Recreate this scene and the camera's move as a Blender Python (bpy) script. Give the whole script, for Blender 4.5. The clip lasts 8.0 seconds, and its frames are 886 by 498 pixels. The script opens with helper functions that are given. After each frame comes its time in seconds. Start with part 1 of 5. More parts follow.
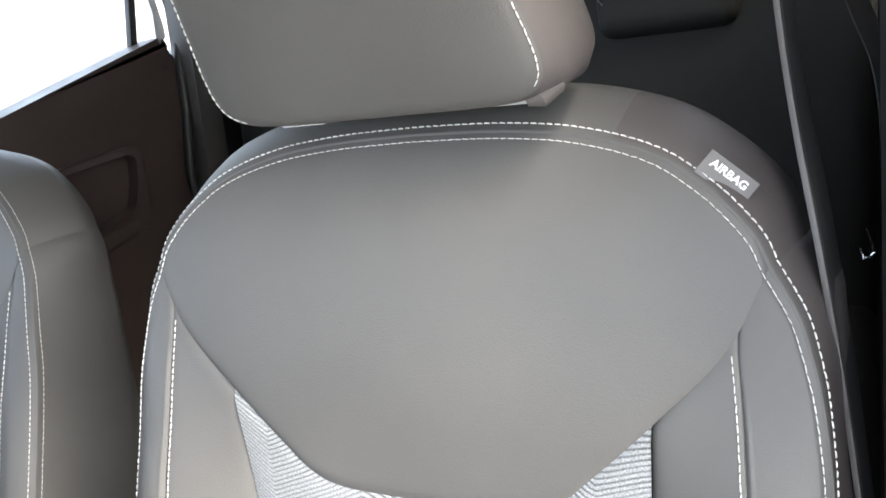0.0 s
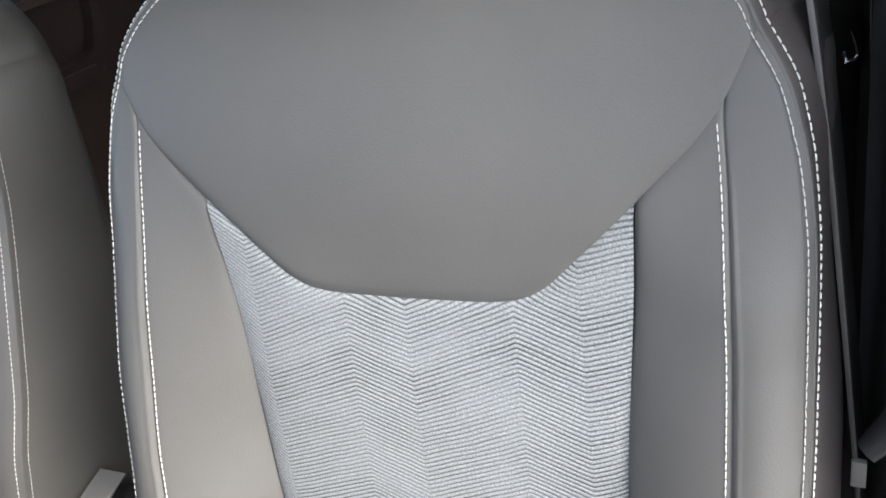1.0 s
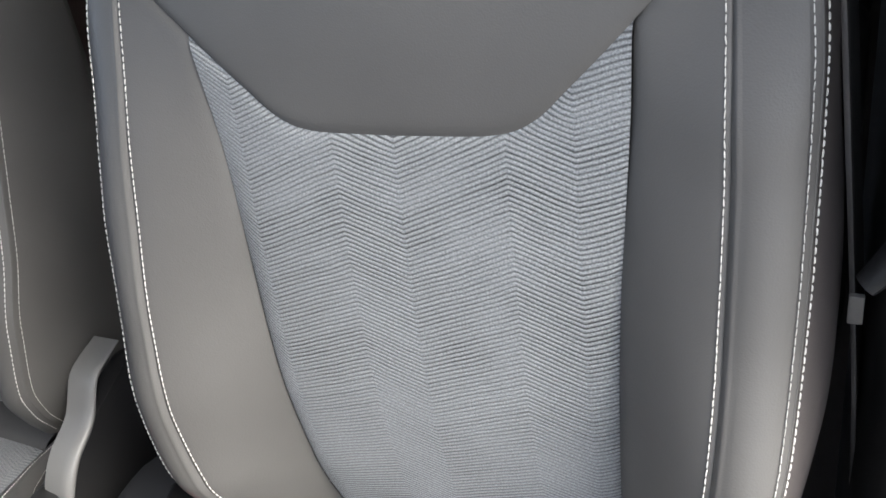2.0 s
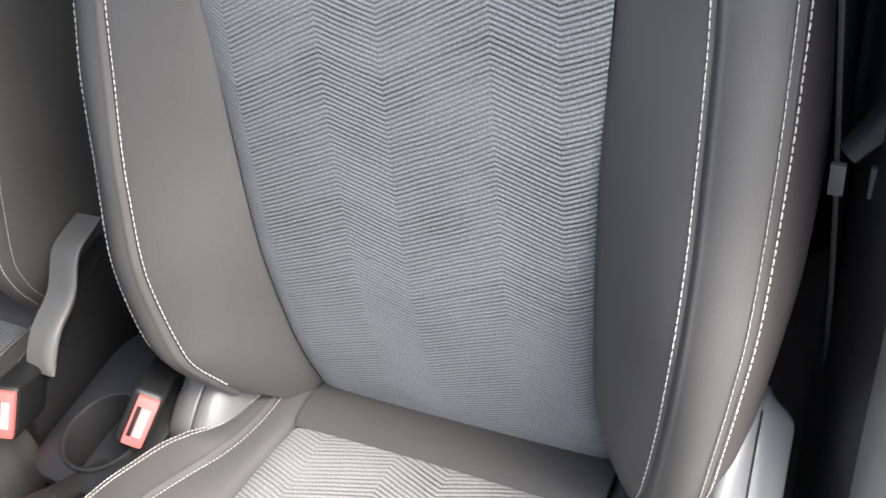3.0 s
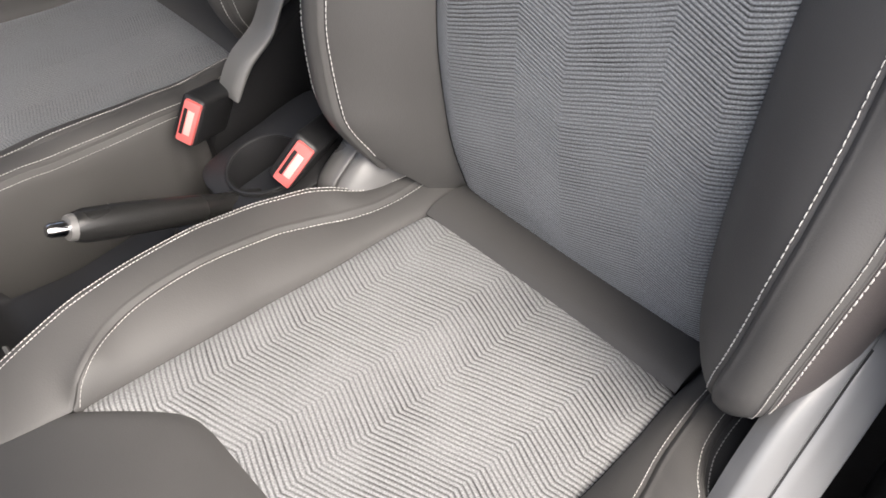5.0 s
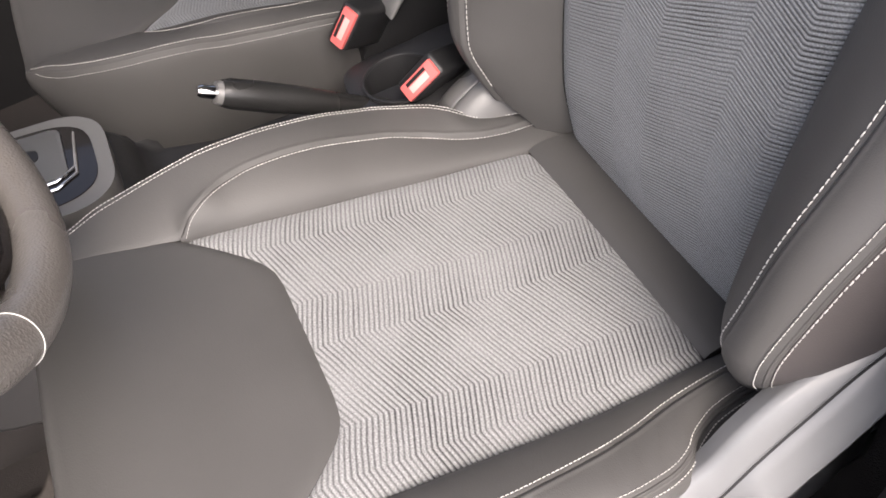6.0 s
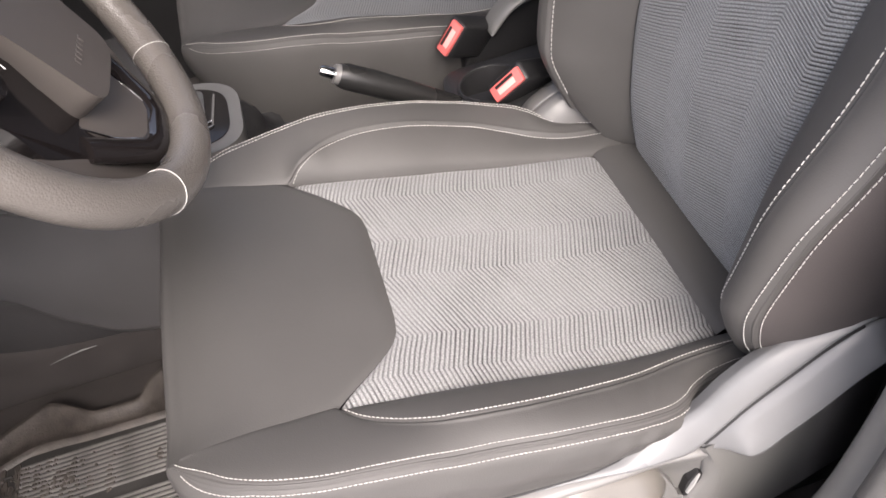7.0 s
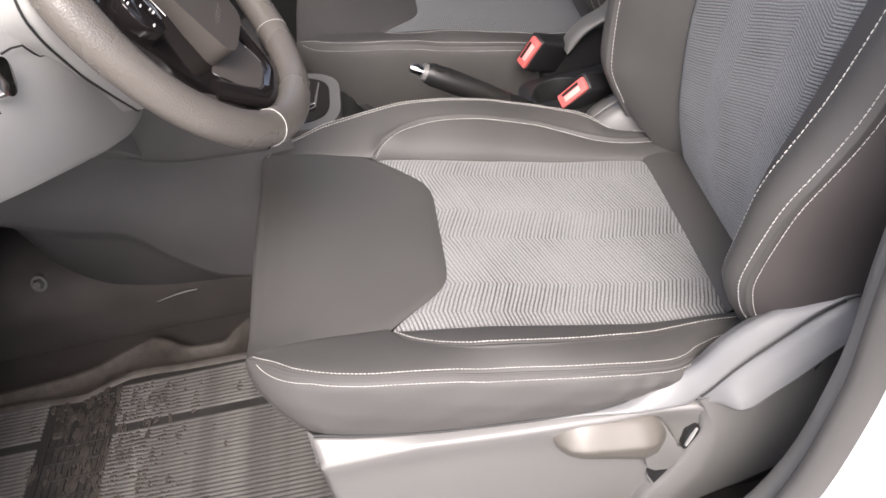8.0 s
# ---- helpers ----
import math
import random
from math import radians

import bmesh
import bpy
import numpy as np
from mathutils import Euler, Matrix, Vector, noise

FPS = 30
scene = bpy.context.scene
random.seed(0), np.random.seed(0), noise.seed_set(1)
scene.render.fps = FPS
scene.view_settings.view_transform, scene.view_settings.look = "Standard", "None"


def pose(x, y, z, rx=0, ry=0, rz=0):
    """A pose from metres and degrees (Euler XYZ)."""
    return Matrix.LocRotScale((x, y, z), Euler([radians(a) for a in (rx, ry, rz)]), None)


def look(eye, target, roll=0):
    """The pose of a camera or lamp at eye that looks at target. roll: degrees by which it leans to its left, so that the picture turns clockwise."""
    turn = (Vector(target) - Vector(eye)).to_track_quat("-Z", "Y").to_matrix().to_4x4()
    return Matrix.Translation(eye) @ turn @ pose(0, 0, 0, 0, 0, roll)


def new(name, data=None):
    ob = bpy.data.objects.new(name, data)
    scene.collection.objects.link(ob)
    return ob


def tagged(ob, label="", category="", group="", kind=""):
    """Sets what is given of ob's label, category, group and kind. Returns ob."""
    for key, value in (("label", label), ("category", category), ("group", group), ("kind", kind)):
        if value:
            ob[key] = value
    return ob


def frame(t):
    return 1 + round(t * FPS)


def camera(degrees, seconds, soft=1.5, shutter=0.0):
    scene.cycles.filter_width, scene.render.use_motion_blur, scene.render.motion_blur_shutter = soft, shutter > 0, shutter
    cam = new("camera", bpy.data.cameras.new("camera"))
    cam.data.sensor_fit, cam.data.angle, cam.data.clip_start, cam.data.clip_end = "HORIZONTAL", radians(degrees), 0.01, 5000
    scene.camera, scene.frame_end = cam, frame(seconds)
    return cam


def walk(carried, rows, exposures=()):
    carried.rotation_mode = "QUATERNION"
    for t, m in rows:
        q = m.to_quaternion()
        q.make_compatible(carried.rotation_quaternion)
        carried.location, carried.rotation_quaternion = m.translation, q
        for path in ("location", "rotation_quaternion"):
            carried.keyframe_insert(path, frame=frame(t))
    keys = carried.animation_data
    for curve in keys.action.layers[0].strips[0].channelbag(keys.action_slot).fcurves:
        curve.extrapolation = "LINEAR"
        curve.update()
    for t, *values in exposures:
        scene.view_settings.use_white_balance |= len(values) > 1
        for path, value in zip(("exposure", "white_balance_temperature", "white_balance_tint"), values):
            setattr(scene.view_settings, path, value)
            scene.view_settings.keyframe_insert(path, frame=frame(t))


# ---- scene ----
cam = camera(55.0, 8.0, 1.6)
PATH = [
    (0, (0.2950, -0.2700, 1.1155), (-0.6360, 1.3010, 0.2975), -14.05),
    (0.5, (0.2920, -0.2750, 1.0890), (-0.6060, 1.2285, 0.1205), -15.05),
    (1, (0.2869, -0.2799, 1.0671), (-0.5899, 1.1357, -0.0405), -16.70),
    (1.5, (0.2846, -0.2887, 1.0391), (-0.5851, 1.0575, -0.1533), -17.39),
    (3, (0.3072, -0.3178, 0.9651), (-0.5545, 0.8692, -0.4051), -16.66),
    (3.5, (0.2995, -0.3229, 0.9554), (-0.5451, 0.7853, -0.4910), -15.72),
    (4, (0.2970, -0.3200, 0.9448), (-0.6141, 0.6701, -0.5485), -15.31),
    (4.5, (0.3095, -0.3140, 0.9590), (-0.6838, 0.5104, -0.5813), -14.86),
    (5, (0.3544, -0.2982, 0.9493), (-0.7466, 0.3577, -0.5915), -15.66),
    (6.5, (0.5410, -0.2707, 0.9646), (-0.7864, -0.0905, -0.5066), -14.97),
    (7, (0.6329, -0.2990, 0.9846), (-0.7916, -0.1417, -0.3945), -12.88),
    (7.5, (0.7253, -0.3023, 0.9982), (-0.7741, -0.2337, -0.3032), -12.14),
    (8, (0.8045, -0.2876, 1.0111), (-0.7221, -0.3087, -0.2606), -11.90),
]
walk(cam, [(t, look(eye, target, roll)) for t, eye, target, roll in PATH],
     exposures=[(0.0, 3.28, 6800, 3), (0.5, 3.04, 6750, 3), (1.0, 2.74, 6600, 4), (1.5, 2.34, 6550, 4), (3.0, 2.04, 6450, 6), (3.5, 2.07, 6450, 6), (5.0, 1.52, 6650, 9), (6.5, 1.44, 6700, 14), (8.0, 1.36, 6600, 13)])

# ---- world and sun: bright overcast daylight ----
SUN_ELEV, SUN_TURN = radians(48), radians(90)
world = bpy.data.worlds.new("overcast_sky")
scene.world = world
world.use_nodes = True
wn, wl = world.node_tree.nodes, world.node_tree.links
sky = wn.new("ShaderNodeTexSky")
sky.sky_type = 'NISHITA'
sky.sun_disc = False
sky.sun_elevation, sky.sun_rotation = SUN_ELEV, SUN_TURN
sky.air_density, sky.dust_density, sky.ozone_density = 0.55, 4.0, 0.6
grey = wn.new("ShaderNodeHueSaturation")        # thin high cloud
grey.inputs["Saturation"].default_value = 0.65
wl.new(sky.outputs[0], grey.inputs["Color"])
wl.new(grey.outputs[0], wn["Background"].inputs[0])
wn["Background"].inputs[1].default_value = 0.23
sun = new("sun", bpy.data.lights.new("sun", 'SUN'))
sun.data.energy, sun.data.angle, sun.data.color = 1.1, radians(32), (1.0, 0.945, 0.885)
sun.matrix_world = look((math.sin(SUN_TURN) * math.cos(SUN_ELEV), math.cos(SUN_TURN) * math.cos(SUN_ELEV), math.sin(SUN_ELEV)), (0, 0, 0))

# ---- materials ----
def material(name, color, rough=0.6, metal=0.0, grain=0.0, grain_scale=600.0, mottle=0.12, mottle_scale=9.0, coat=0.0, spec=0.5, wear=0.0, rvar=0.08):
    """A surface with fine relief, a slow change of tone and a little change of gloss."""
    m = bpy.data.materials.new(name)
    m.use_nodes = True
    n, l = m.node_tree.nodes, m.node_tree.links
    b = n["Principled BSDF"]
    b.inputs["Metallic"].default_value, b.inputs["Coat Weight"].default_value = metal, coat
    b.inputs["Specular IOR Level"].default_value = spec
    tc = n.new("ShaderNodeTexCoord")
    big, fine = n.new("ShaderNodeTexNoise"), n.new("ShaderNodeTexNoise")
    big.inputs["Scale"].default_value, big.inputs["Detail"].default_value = mottle_scale, 5.0
    fine.inputs["Scale"].default_value, fine.inputs["Detail"].default_value = grain_scale, 3.0
    for t in (big, fine):
        l.new(tc.outputs["Object"], t.inputs["Vector"])
    ramp = n.new("ShaderNodeMapRange")
    ramp.inputs["From Min"].default_value, ramp.inputs["From Max"].default_value = 0.3, 0.7
    ramp.inputs["To Min"].default_value, ramp.inputs["To Max"].default_value = 1 - mottle, 1 + mottle
    l.new(big.outputs["Fac"], ramp.inputs["Value"])
    tone = n.new("ShaderNodeVectorMath")
    tone.operation = 'SCALE'
    tone.inputs[0].default_value = color
    l.new(ramp.outputs["Result"], tone.inputs["Scale"])
    l.new(tone.outputs[0], b.inputs["Base Color"])
    rr = n.new("ShaderNodeMapRange")
    rr.inputs["From Min"].default_value, rr.inputs["From Max"].default_value = 0.3, 0.7
    rr.inputs["To Min"].default_value, rr.inputs["To Max"].default_value = max(0.02, rough - rvar), min(1.0, rough + rvar)
    l.new(big.outputs["Fac"], rr.inputs["Value"])
    l.new(rr.outputs["Result"], b.inputs["Roughness"])
    if grain:
        bump = n.new("ShaderNodeBump")
        bump.inputs["Strength"].default_value, bump.inputs["Distance"].default_value = grain, 0.0006
        l.new(fine.outputs["Fac"], bump.inputs["Height"])
        l.new(bump.outputs[0], b.inputs["Normal"])
    return m


def leather(name, color, rough=0.5, relief=0.16, cells=750.0, spec=0.5):
    """Leatherette: pebbled cells, broad soft stains."""
    m = material(name, color, rough, mottle=0.10, mottle_scale=6.0, spec=spec)
    n, l = m.node_tree.nodes, m.node_tree.links
    b = n["Principled BSDF"]
    tc = n.new("ShaderNodeTexCoord")
    cell = n.new("ShaderNodeTexVoronoi")
    cell.inputs["Scale"].default_value = cells
    l.new(tc.outputs["Object"], cell.inputs["Vector"])
    soft = n.new("ShaderNodeTexNoise")
    soft.inputs["Scale"].default_value, soft.inputs["Detail"].default_value = 28.0, 4.0
    l.new(tc.outputs["Object"], soft.inputs["Vector"])
    add = n.new("ShaderNodeMath")
    add.operation = 'MULTIPLY_ADD'
    add.inputs[1].default_value = 2.5
    l.new(soft.outputs["Fac"], add.inputs[0])
    l.new(cell.outputs["Distance"], add.inputs[2])
    bump = n.new("ShaderNodeBump")
    bump.inputs["Strength"].default_value, bump.inputs["Distance"].default_value = relief, 0.0006
    l.new(add.outputs[0], bump.inputs["Height"])
    l.new(bump.outputs[0], b.inputs["Normal"])
    return m


def rib_fabric(name, light, dark, pitch, kinks, unbroken=0.45, faded=0.4, rib=0.3):
    """Woven ribs that run across and zigzag; kinks: (u, rise) in metres. Reads the UV map, in metres."""
    m = bpy.data.materials.new(name)
    m.use_nodes = True
    n, l = m.node_tree.nodes, m.node_tree.links
    b = n["Principled BSDF"]
    b.inputs["Roughness"].default_value = 0.85
    b.inputs["Specular IOR Level"].default_value = 0.25
    b.inputs["Sheen Weight"].default_value = 0.25
    uv = n.new("ShaderNodeUVMap")
    sep = n.new("ShaderNodeSeparateXYZ")
    l.new(uv.outputs[0], sep.inputs[0])

    def math_node(op, a, c, third=None):
        k = n.new("ShaderNodeMath")
        k.operation = op
        for i, s in enumerate((a, c, third)):
            if s is None:
                continue
            if isinstance(s, (int, float)):
                k.inputs[i].default_value = s
            else:
                l.new(s, k.inputs[i])
        return k.outputs[0]

    wob = n.new("ShaderNodeTexNoise")
    wob.inputs["Scale"].default_value, wob.inputs["Detail"].default_value = 18.0, 2.0
    l.new(uv.outputs[0], wob.inputs["Vector"])
    fu = math_node('MULTIPLY_ADD', sep.outputs[0], 1 / 0.40, 0.5)
    ramp = n.new("ShaderNodeValToRGB")
    els = ramp.color_ramp.elements
    while len(els) > 1:
        els.remove(els[-1])
    for i, (u, rise) in enumerate(kinks):
        e = els[0] if i == 0 else els.new(u / 0.40 + 0.5)
        e.position = u / 0.40 + 0.5
        e.color = (rise / 0.06,) * 3 + (1,)
    l.new(fu, ramp.inputs[0])
    v = math_node('MULTIPLY_ADD', ramp.outputs[0], 0.06, sep.outputs[1])
    v = math_node('MULTIPLY_ADD', wob.outputs["Fac"], 0.0035, v)
    count = math_node('DIVIDE', v, pitch)
    ph = math_node('FRACT', count, 0.0)
    each = n.new("ShaderNodeTexWhiteNoise")          # every groove has its own depth
    each.noise_dimensions = '1D'
    l.new(math_node('FLOOR', math_node('ADD', count, 0.5), 0.0), each.inputs["W"])
    depth = n.new("ShaderNodeMapRange")
    depth.inputs["To Min"].default_value, depth.inputs["To Max"].default_value = 0.82, 1.1
    l.new(each.outputs["Value"], depth.inputs["Value"])
    tri = math_node('ABSOLUTE', math_node('MULTIPLY_ADD', ph, 2.0, -1.0), 0.0)     # 1 in the groove, 0 on the crest
    groove = n.new("ShaderNodeMapRange")
    groove.interpolation_type = 'SMOOTHSTEP'
    groove.inputs["From Min"].default_value, groove.inputs["From Max"].default_value = rib, 0.95
    l.new(tri, groove.inputs["Value"])
    # single threads across the ribs, and fading of the ribs in places
    thread = n.new("ShaderNodeTexNoise")
    thread.inputs["Scale"].default_value, thread.inputs["Detail"].default_value = 680.0, 2.0
    l.new(uv.outputs[0], thread.inputs["Vector"])
    fade = n.new("ShaderNodeTexNoise")
    fade.inputs["Scale"].default_value, fade.inputs["Detail"].default_value = 11.0, 3.0
    l.new(uv.outputs[0], fade.inputs["Vector"])
    fr = n.new("ShaderNodeMapRange")
    fr.inputs["From Min"].default_value, fr.inputs["From Max"].default_value = 0.35, 0.65
    fr.inputs["To Min"].default_value, fr.inputs["To Max"].default_value = faded, 1.0
    l.new(fade.outputs["Fac"], fr.inputs["Value"])
    warp = n.new("ShaderNodeMapping")
    warp.inputs["Scale"].default_value = (620.0, 90.0, 1.0)
    l.new(uv.outputs[0], warp.inputs["Vector"])
    yarn = n.new("ShaderNodeTexNoise")
    yarn.inputs["Scale"].default_value, yarn.inputs["Detail"].default_value = 1.0, 2.0
    l.new(warp.outputs[0], yarn.inputs["Vector"])
    yr = n.new("ShaderNodeMapRange")
    yr.inputs["From Min"].default_value, yr.inputs["From Max"].default_value = 0.35, 0.6
    yr.inputs["To Min"].default_value, yr.inputs["To Max"].default_value = unbroken, 1.0
    l.new(yarn.outputs["Fac"], yr.inputs["Value"])
    g = math_node('MULTIPLY', math_node('MULTIPLY', groove.outputs["Result"], fr.outputs["Result"]), yr.outputs["Result"])
    g = math_node('MULTIPLY', g, depth.outputs["Result"])
    mix = n.new("ShaderNodeMix")
    mix.data_type = 'RGBA'
    mix.inputs[6].default_value, mix.inputs[7].default_value = (*light, 1), (*dark, 1)
    l.new(g, mix.inputs[0])
    tv = n.new("ShaderNodeMapRange")
    tv.inputs["From Min"].default_value, tv.inputs["From Max"].default_value = 0.3, 0.7
    tv.inputs["To Min"].default_value, tv.inputs["To Max"].default_value = 0.66, 1.34
    l.new(thread.outputs["Fac"], tv.inputs["Value"])
    sc = n.new("ShaderNodeVectorMath")
    sc.operation = 'SCALE'
    l.new(mix.outputs[2], sc.inputs[0])
    l.new(tv.outputs["Result"], sc.inputs["Scale"])
    l.new(sc.outputs[0], b.inputs["Base Color"])
    h = math_node('MULTIPLY_ADD', thread.outputs["Fac"], 0.35, math_node('SUBTRACT', 1.0, g))
    bump = n.new("ShaderNodeBump")
    bump.inputs["Strength"].default_value, bump.inputs["Distance"].default_value = 0.8, 0.0012
    l.new(h, bump.inputs["Height"])
    l.new(bump.outputs[0], b.inputs["Normal"])
    return m


# the seat leatherette with warm reflected light put into its colour
REFLECT_LEATHER = leather("leatherette_reflecting_brown", (0.066, 0.0585, 0.058), 0.56, spec=0.34)
LEATHER = leather("charcoal_leatherette", (0.0738, 0.0712, 0.0692), 0.52, spec=0.38)
KINKS = ((-0.20, 0.0050), (-0.137, 0.0492), (-0.0545, 0.0175), (-0.0036, 0.0339), (0.0798, 0.0), (0.1273, 0.0175), (0.158, 0.0082), (0.20, 0.0))
FABRIC = rib_fabric("grey_blue_rib_fabric", (0.198, 0.208, 0.219), (0.011, 0.0115, 0.0125), 0.0037, KINKS, 0.78, 0.52, 0.25)
KINKS_SEAT = ((-0.20, 0.012), (-0.1195, 0.0347), (-0.039, 0.012), (0.0155, 0.0296), (0.0985, 0.0003), (0.1425, 0.0147), (0.20, 0.0016))
FABRIC_SEAT = rib_fabric("grey_rib_seat_fabric", (0.254, 0.255, 0.256), (0.024, 0.0245, 0.025), 0.0045, KINKS_SEAT, 0.80, 0.50, 0.28)
FABRIC_WORN = rib_fabric("worn_grey_blue_fabric", (0.150, 0.156, 0.164), (0.070, 0.073, 0.077), 0.0040, KINKS_SEAT, 0.3, 0.0, 0.35)
RECLINER = material("pale_grey_recliner_plastic", (0.158, 0.160, 0.164), 0.30, grain=0.15, grain_scale=1100, mottle=0.05, rvar=0.04)
THREAD = material("white_thread", (0.46, 0.45, 0.43), 0.75, mottle=0.2, mottle_scale=200)
PLASTIC = material("dark_grey_plastic", (0.075, 0.073, 0.072), 0.5, grain=0.4, grain_scale=900)
SHIELD = material("grey_moulded_plastic", (0.158, 0.155, 0.151), 0.34, grain=0.12, grain_scale=1100, mottle=0.03, rvar=0.03)
LEVER = material("brownish_grey_plastic", (0.125, 0.116, 0.104), 0.32, grain=0.12, grain_scale=1100, mottle=0.03, rvar=0.03)
PILLAR = material("pale_hinge_plastic", (0.115, 0.113, 0.111), 0.32, grain=0.2, grain_scale=1100, mottle=0.05)
SIDEPANEL = material("dark_grey_side_plastic", (0.056, 0.054, 0.055), 0.5, grain=0.4, grain_scale=900)
KNEE = material("pale_grey_plastic", (0.32, 0.32, 0.313), 0.5, grain=0.3, grain_scale=1100, mottle=0.06)
DASHGREY = material("grey_dash_plastic", (0.14, 0.14, 0.138), 0.45, grain=0.3, grain_scale=1100, mottle=0.06)
CONSOLE = material("black_grained_plastic", (0.019, 0.019, 0.020), 0.42, grain=0.4, grain_scale=900)
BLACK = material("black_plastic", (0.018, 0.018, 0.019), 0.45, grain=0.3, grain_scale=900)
GLOSS = material("gloss_black_trim", (0.012, 0.010, 0.010), 0.12, mottle=0.05, coat=0.15, spec=0.3)
CHROME = material("chrome", (0.75, 0.75, 0.76), 0.12, metal=1.0, mottle=0.03)
RED = material("red_button_plastic", (0.75, 0.16, 0.15), 0.4, mottle=0.05)
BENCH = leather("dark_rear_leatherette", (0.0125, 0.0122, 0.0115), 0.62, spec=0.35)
WEB = material("black_webbing", (0.036, 0.034, 0.034), 0.7, grain=0.7, grain_scale=1500)
PALE_EDGE = material("grey_edge_webbing", (0.115, 0.108, 0.108), 0.7, grain=0.7, grain_scale=1500)
CARPET = material("brown_black_carpet", (0.032, 0.0275, 0.0262), 0.8, grain=1.0, grain_scale=700, mottle=0.3, mottle_scale=14)
RUBBER = material("dusty_black_rubber", (0.022, 0.021, 0.020), 0.7, grain=0.5, grain_scale=300, mottle=0.35, mottle_scale=16)
WHITE_PAINT = material("white_car_paint", (0.80, 0.80, 0.79), 0.3, mottle=0.02, coat=0.5)
HEADLINER = material("pale_headliner", (0.55, 0.53, 0.50), 0.9, grain=0.6, grain_scale=800, mottle=0.05)
DOORTRIM = material("brown_black_door_trim", (0.062, 0.045, 0.041), 0.45, grain=0.4, grain_scale=900)
GROUNDM = material("grey_paving", (0.16, 0.155, 0.15), 0.9, grain=0.6, grain_scale=120, mottle=0.2, mottle_scale=2.5)
GLASS = bpy.data.materials.new("clear_glass")
GLASS.use_nodes = True
gb = GLASS.node_tree.nodes["Principled BSDF"]
gb.inputs["Base Color"].default_value = (0.96, 0.98, 0.97, 1)
gb.inputs["Transmission Weight"].default_value, gb.inputs["Roughness"].default_value, gb.inputs["IOR"].default_value = 1.0, 0.0, 1.05

# ---- building helpers ----
def curve_of(xs, ys):
    """A smooth curve through a few control values (cubic Hermite)."""
    xs, ys = np.array(xs, float), np.array(ys, float)
    d = np.gradient(ys, xs)
    s = np.diff(ys) / np.diff(xs)
    for i in range(1, len(xs) - 1):
        d[i] = 0.0 if s[i - 1] * s[i] <= 0 else 2 * s[i - 1] * s[i] / (s[i - 1] + s[i])
    d[0], d[-1] = s[0], s[-1]

    def f(x):
        x = np.clip(np.asarray(x, float), xs[0], xs[-1])
        i = np.clip(np.searchsorted(xs, x) - 1, 0, len(xs) - 2)
        h = xs[i + 1] - xs[i]
        t = (x - xs[i]) / h
        return (ys[i] * (1 + 2 * t) * (1 - t) ** 2 + d[i] * h * t * (1 - t) ** 2 + ys[i + 1] * t * t * (3 - 2 * t) - d[i + 1] * h * t * t * (1 - t))
    return f


def smooth(t):
    t = np.clip(t, 0, 1)
    return t * t * (3 - 2 * t)


def finish(me, mat, shade=True):
    if mat is not None:
        me.materials.append(mat)
    if shade:
        me.polygons.foreach_set("use_smooth", [True] * len(me.polygons))
    me.update()
    return me


def put(name, me, parent=None, label=""):
    ob = new(name, me)
    if parent is not None:
        ob.parent = parent
    if label:
        tagged(ob, label)
    return ob


def part(name, bm, mat, parent=None, label="", shade=True):
    """Links a bmesh as one mesh object under a thing or a part."""
    bmesh.ops.recalc_face_normals(bm, faces=bm.faces)
    me = bpy.data.meshes.new(name)
    bm.to_mesh(me)
    bm.free()
    ob = put(name, finish(me, mat, shade), parent, label)
    if shade:
        me.set_sharp_from_angle(angle=radians(38))
    return ob


def empty(name, label, category, group="", at=(0, 0, 0)):
    ob = new(name)
    ob.location = at
    return tagged(ob, label, category, group)


def sheet(name, P, mat, parent=None, label="", uv=None, flip=False, close=False):
    """One mesh from a grid of points P[i, j]; uv: the same grid, in metres."""
    P = np.asarray(P, float)
    a, b = P.shape[:2]
    if close:
        P = np.concatenate([P, P[:1]], 0)
        a += 1
    idx = np.arange(a * b).reshape(a, b)
    q = np.stack([idx[:-1, :-1], idx[1:, :-1], idx[1:, 1:], idx[:-1, 1:]], -1).reshape(-1, 4)
    if flip:
        q = q[:, ::-1]
    me = bpy.data.meshes.new(name)
    me.from_pydata(P.reshape(-1, 3).tolist(), [], q.tolist())
    if uv is not None:
        lay = me.uv_layers.new(name="UVMap")
        lay.data.foreach_set("uv", np.asarray(uv, float).reshape(-1, 2)[q.reshape(-1)].reshape(-1))
    return put(name, finish(me, mat), parent, label)


def box(bm, c, s, bevel=0.0, m=None, seg=2):
    """A box of size s at c, with rounded edges."""
    mm = Matrix.Translation(c) @ (m or Matrix.Identity(4)) @ Matrix.Diagonal((*s, 1))
    r = bmesh.ops.create_cube(bm, size=1.0, matrix=mm)
    if bevel:
        es = list({e for v in r["verts"] for e in v.link_edges})
        bmesh.ops.bevel(bm, geom=es, offset=bevel, segments=seg, profile=0.6, affect='EDGES')


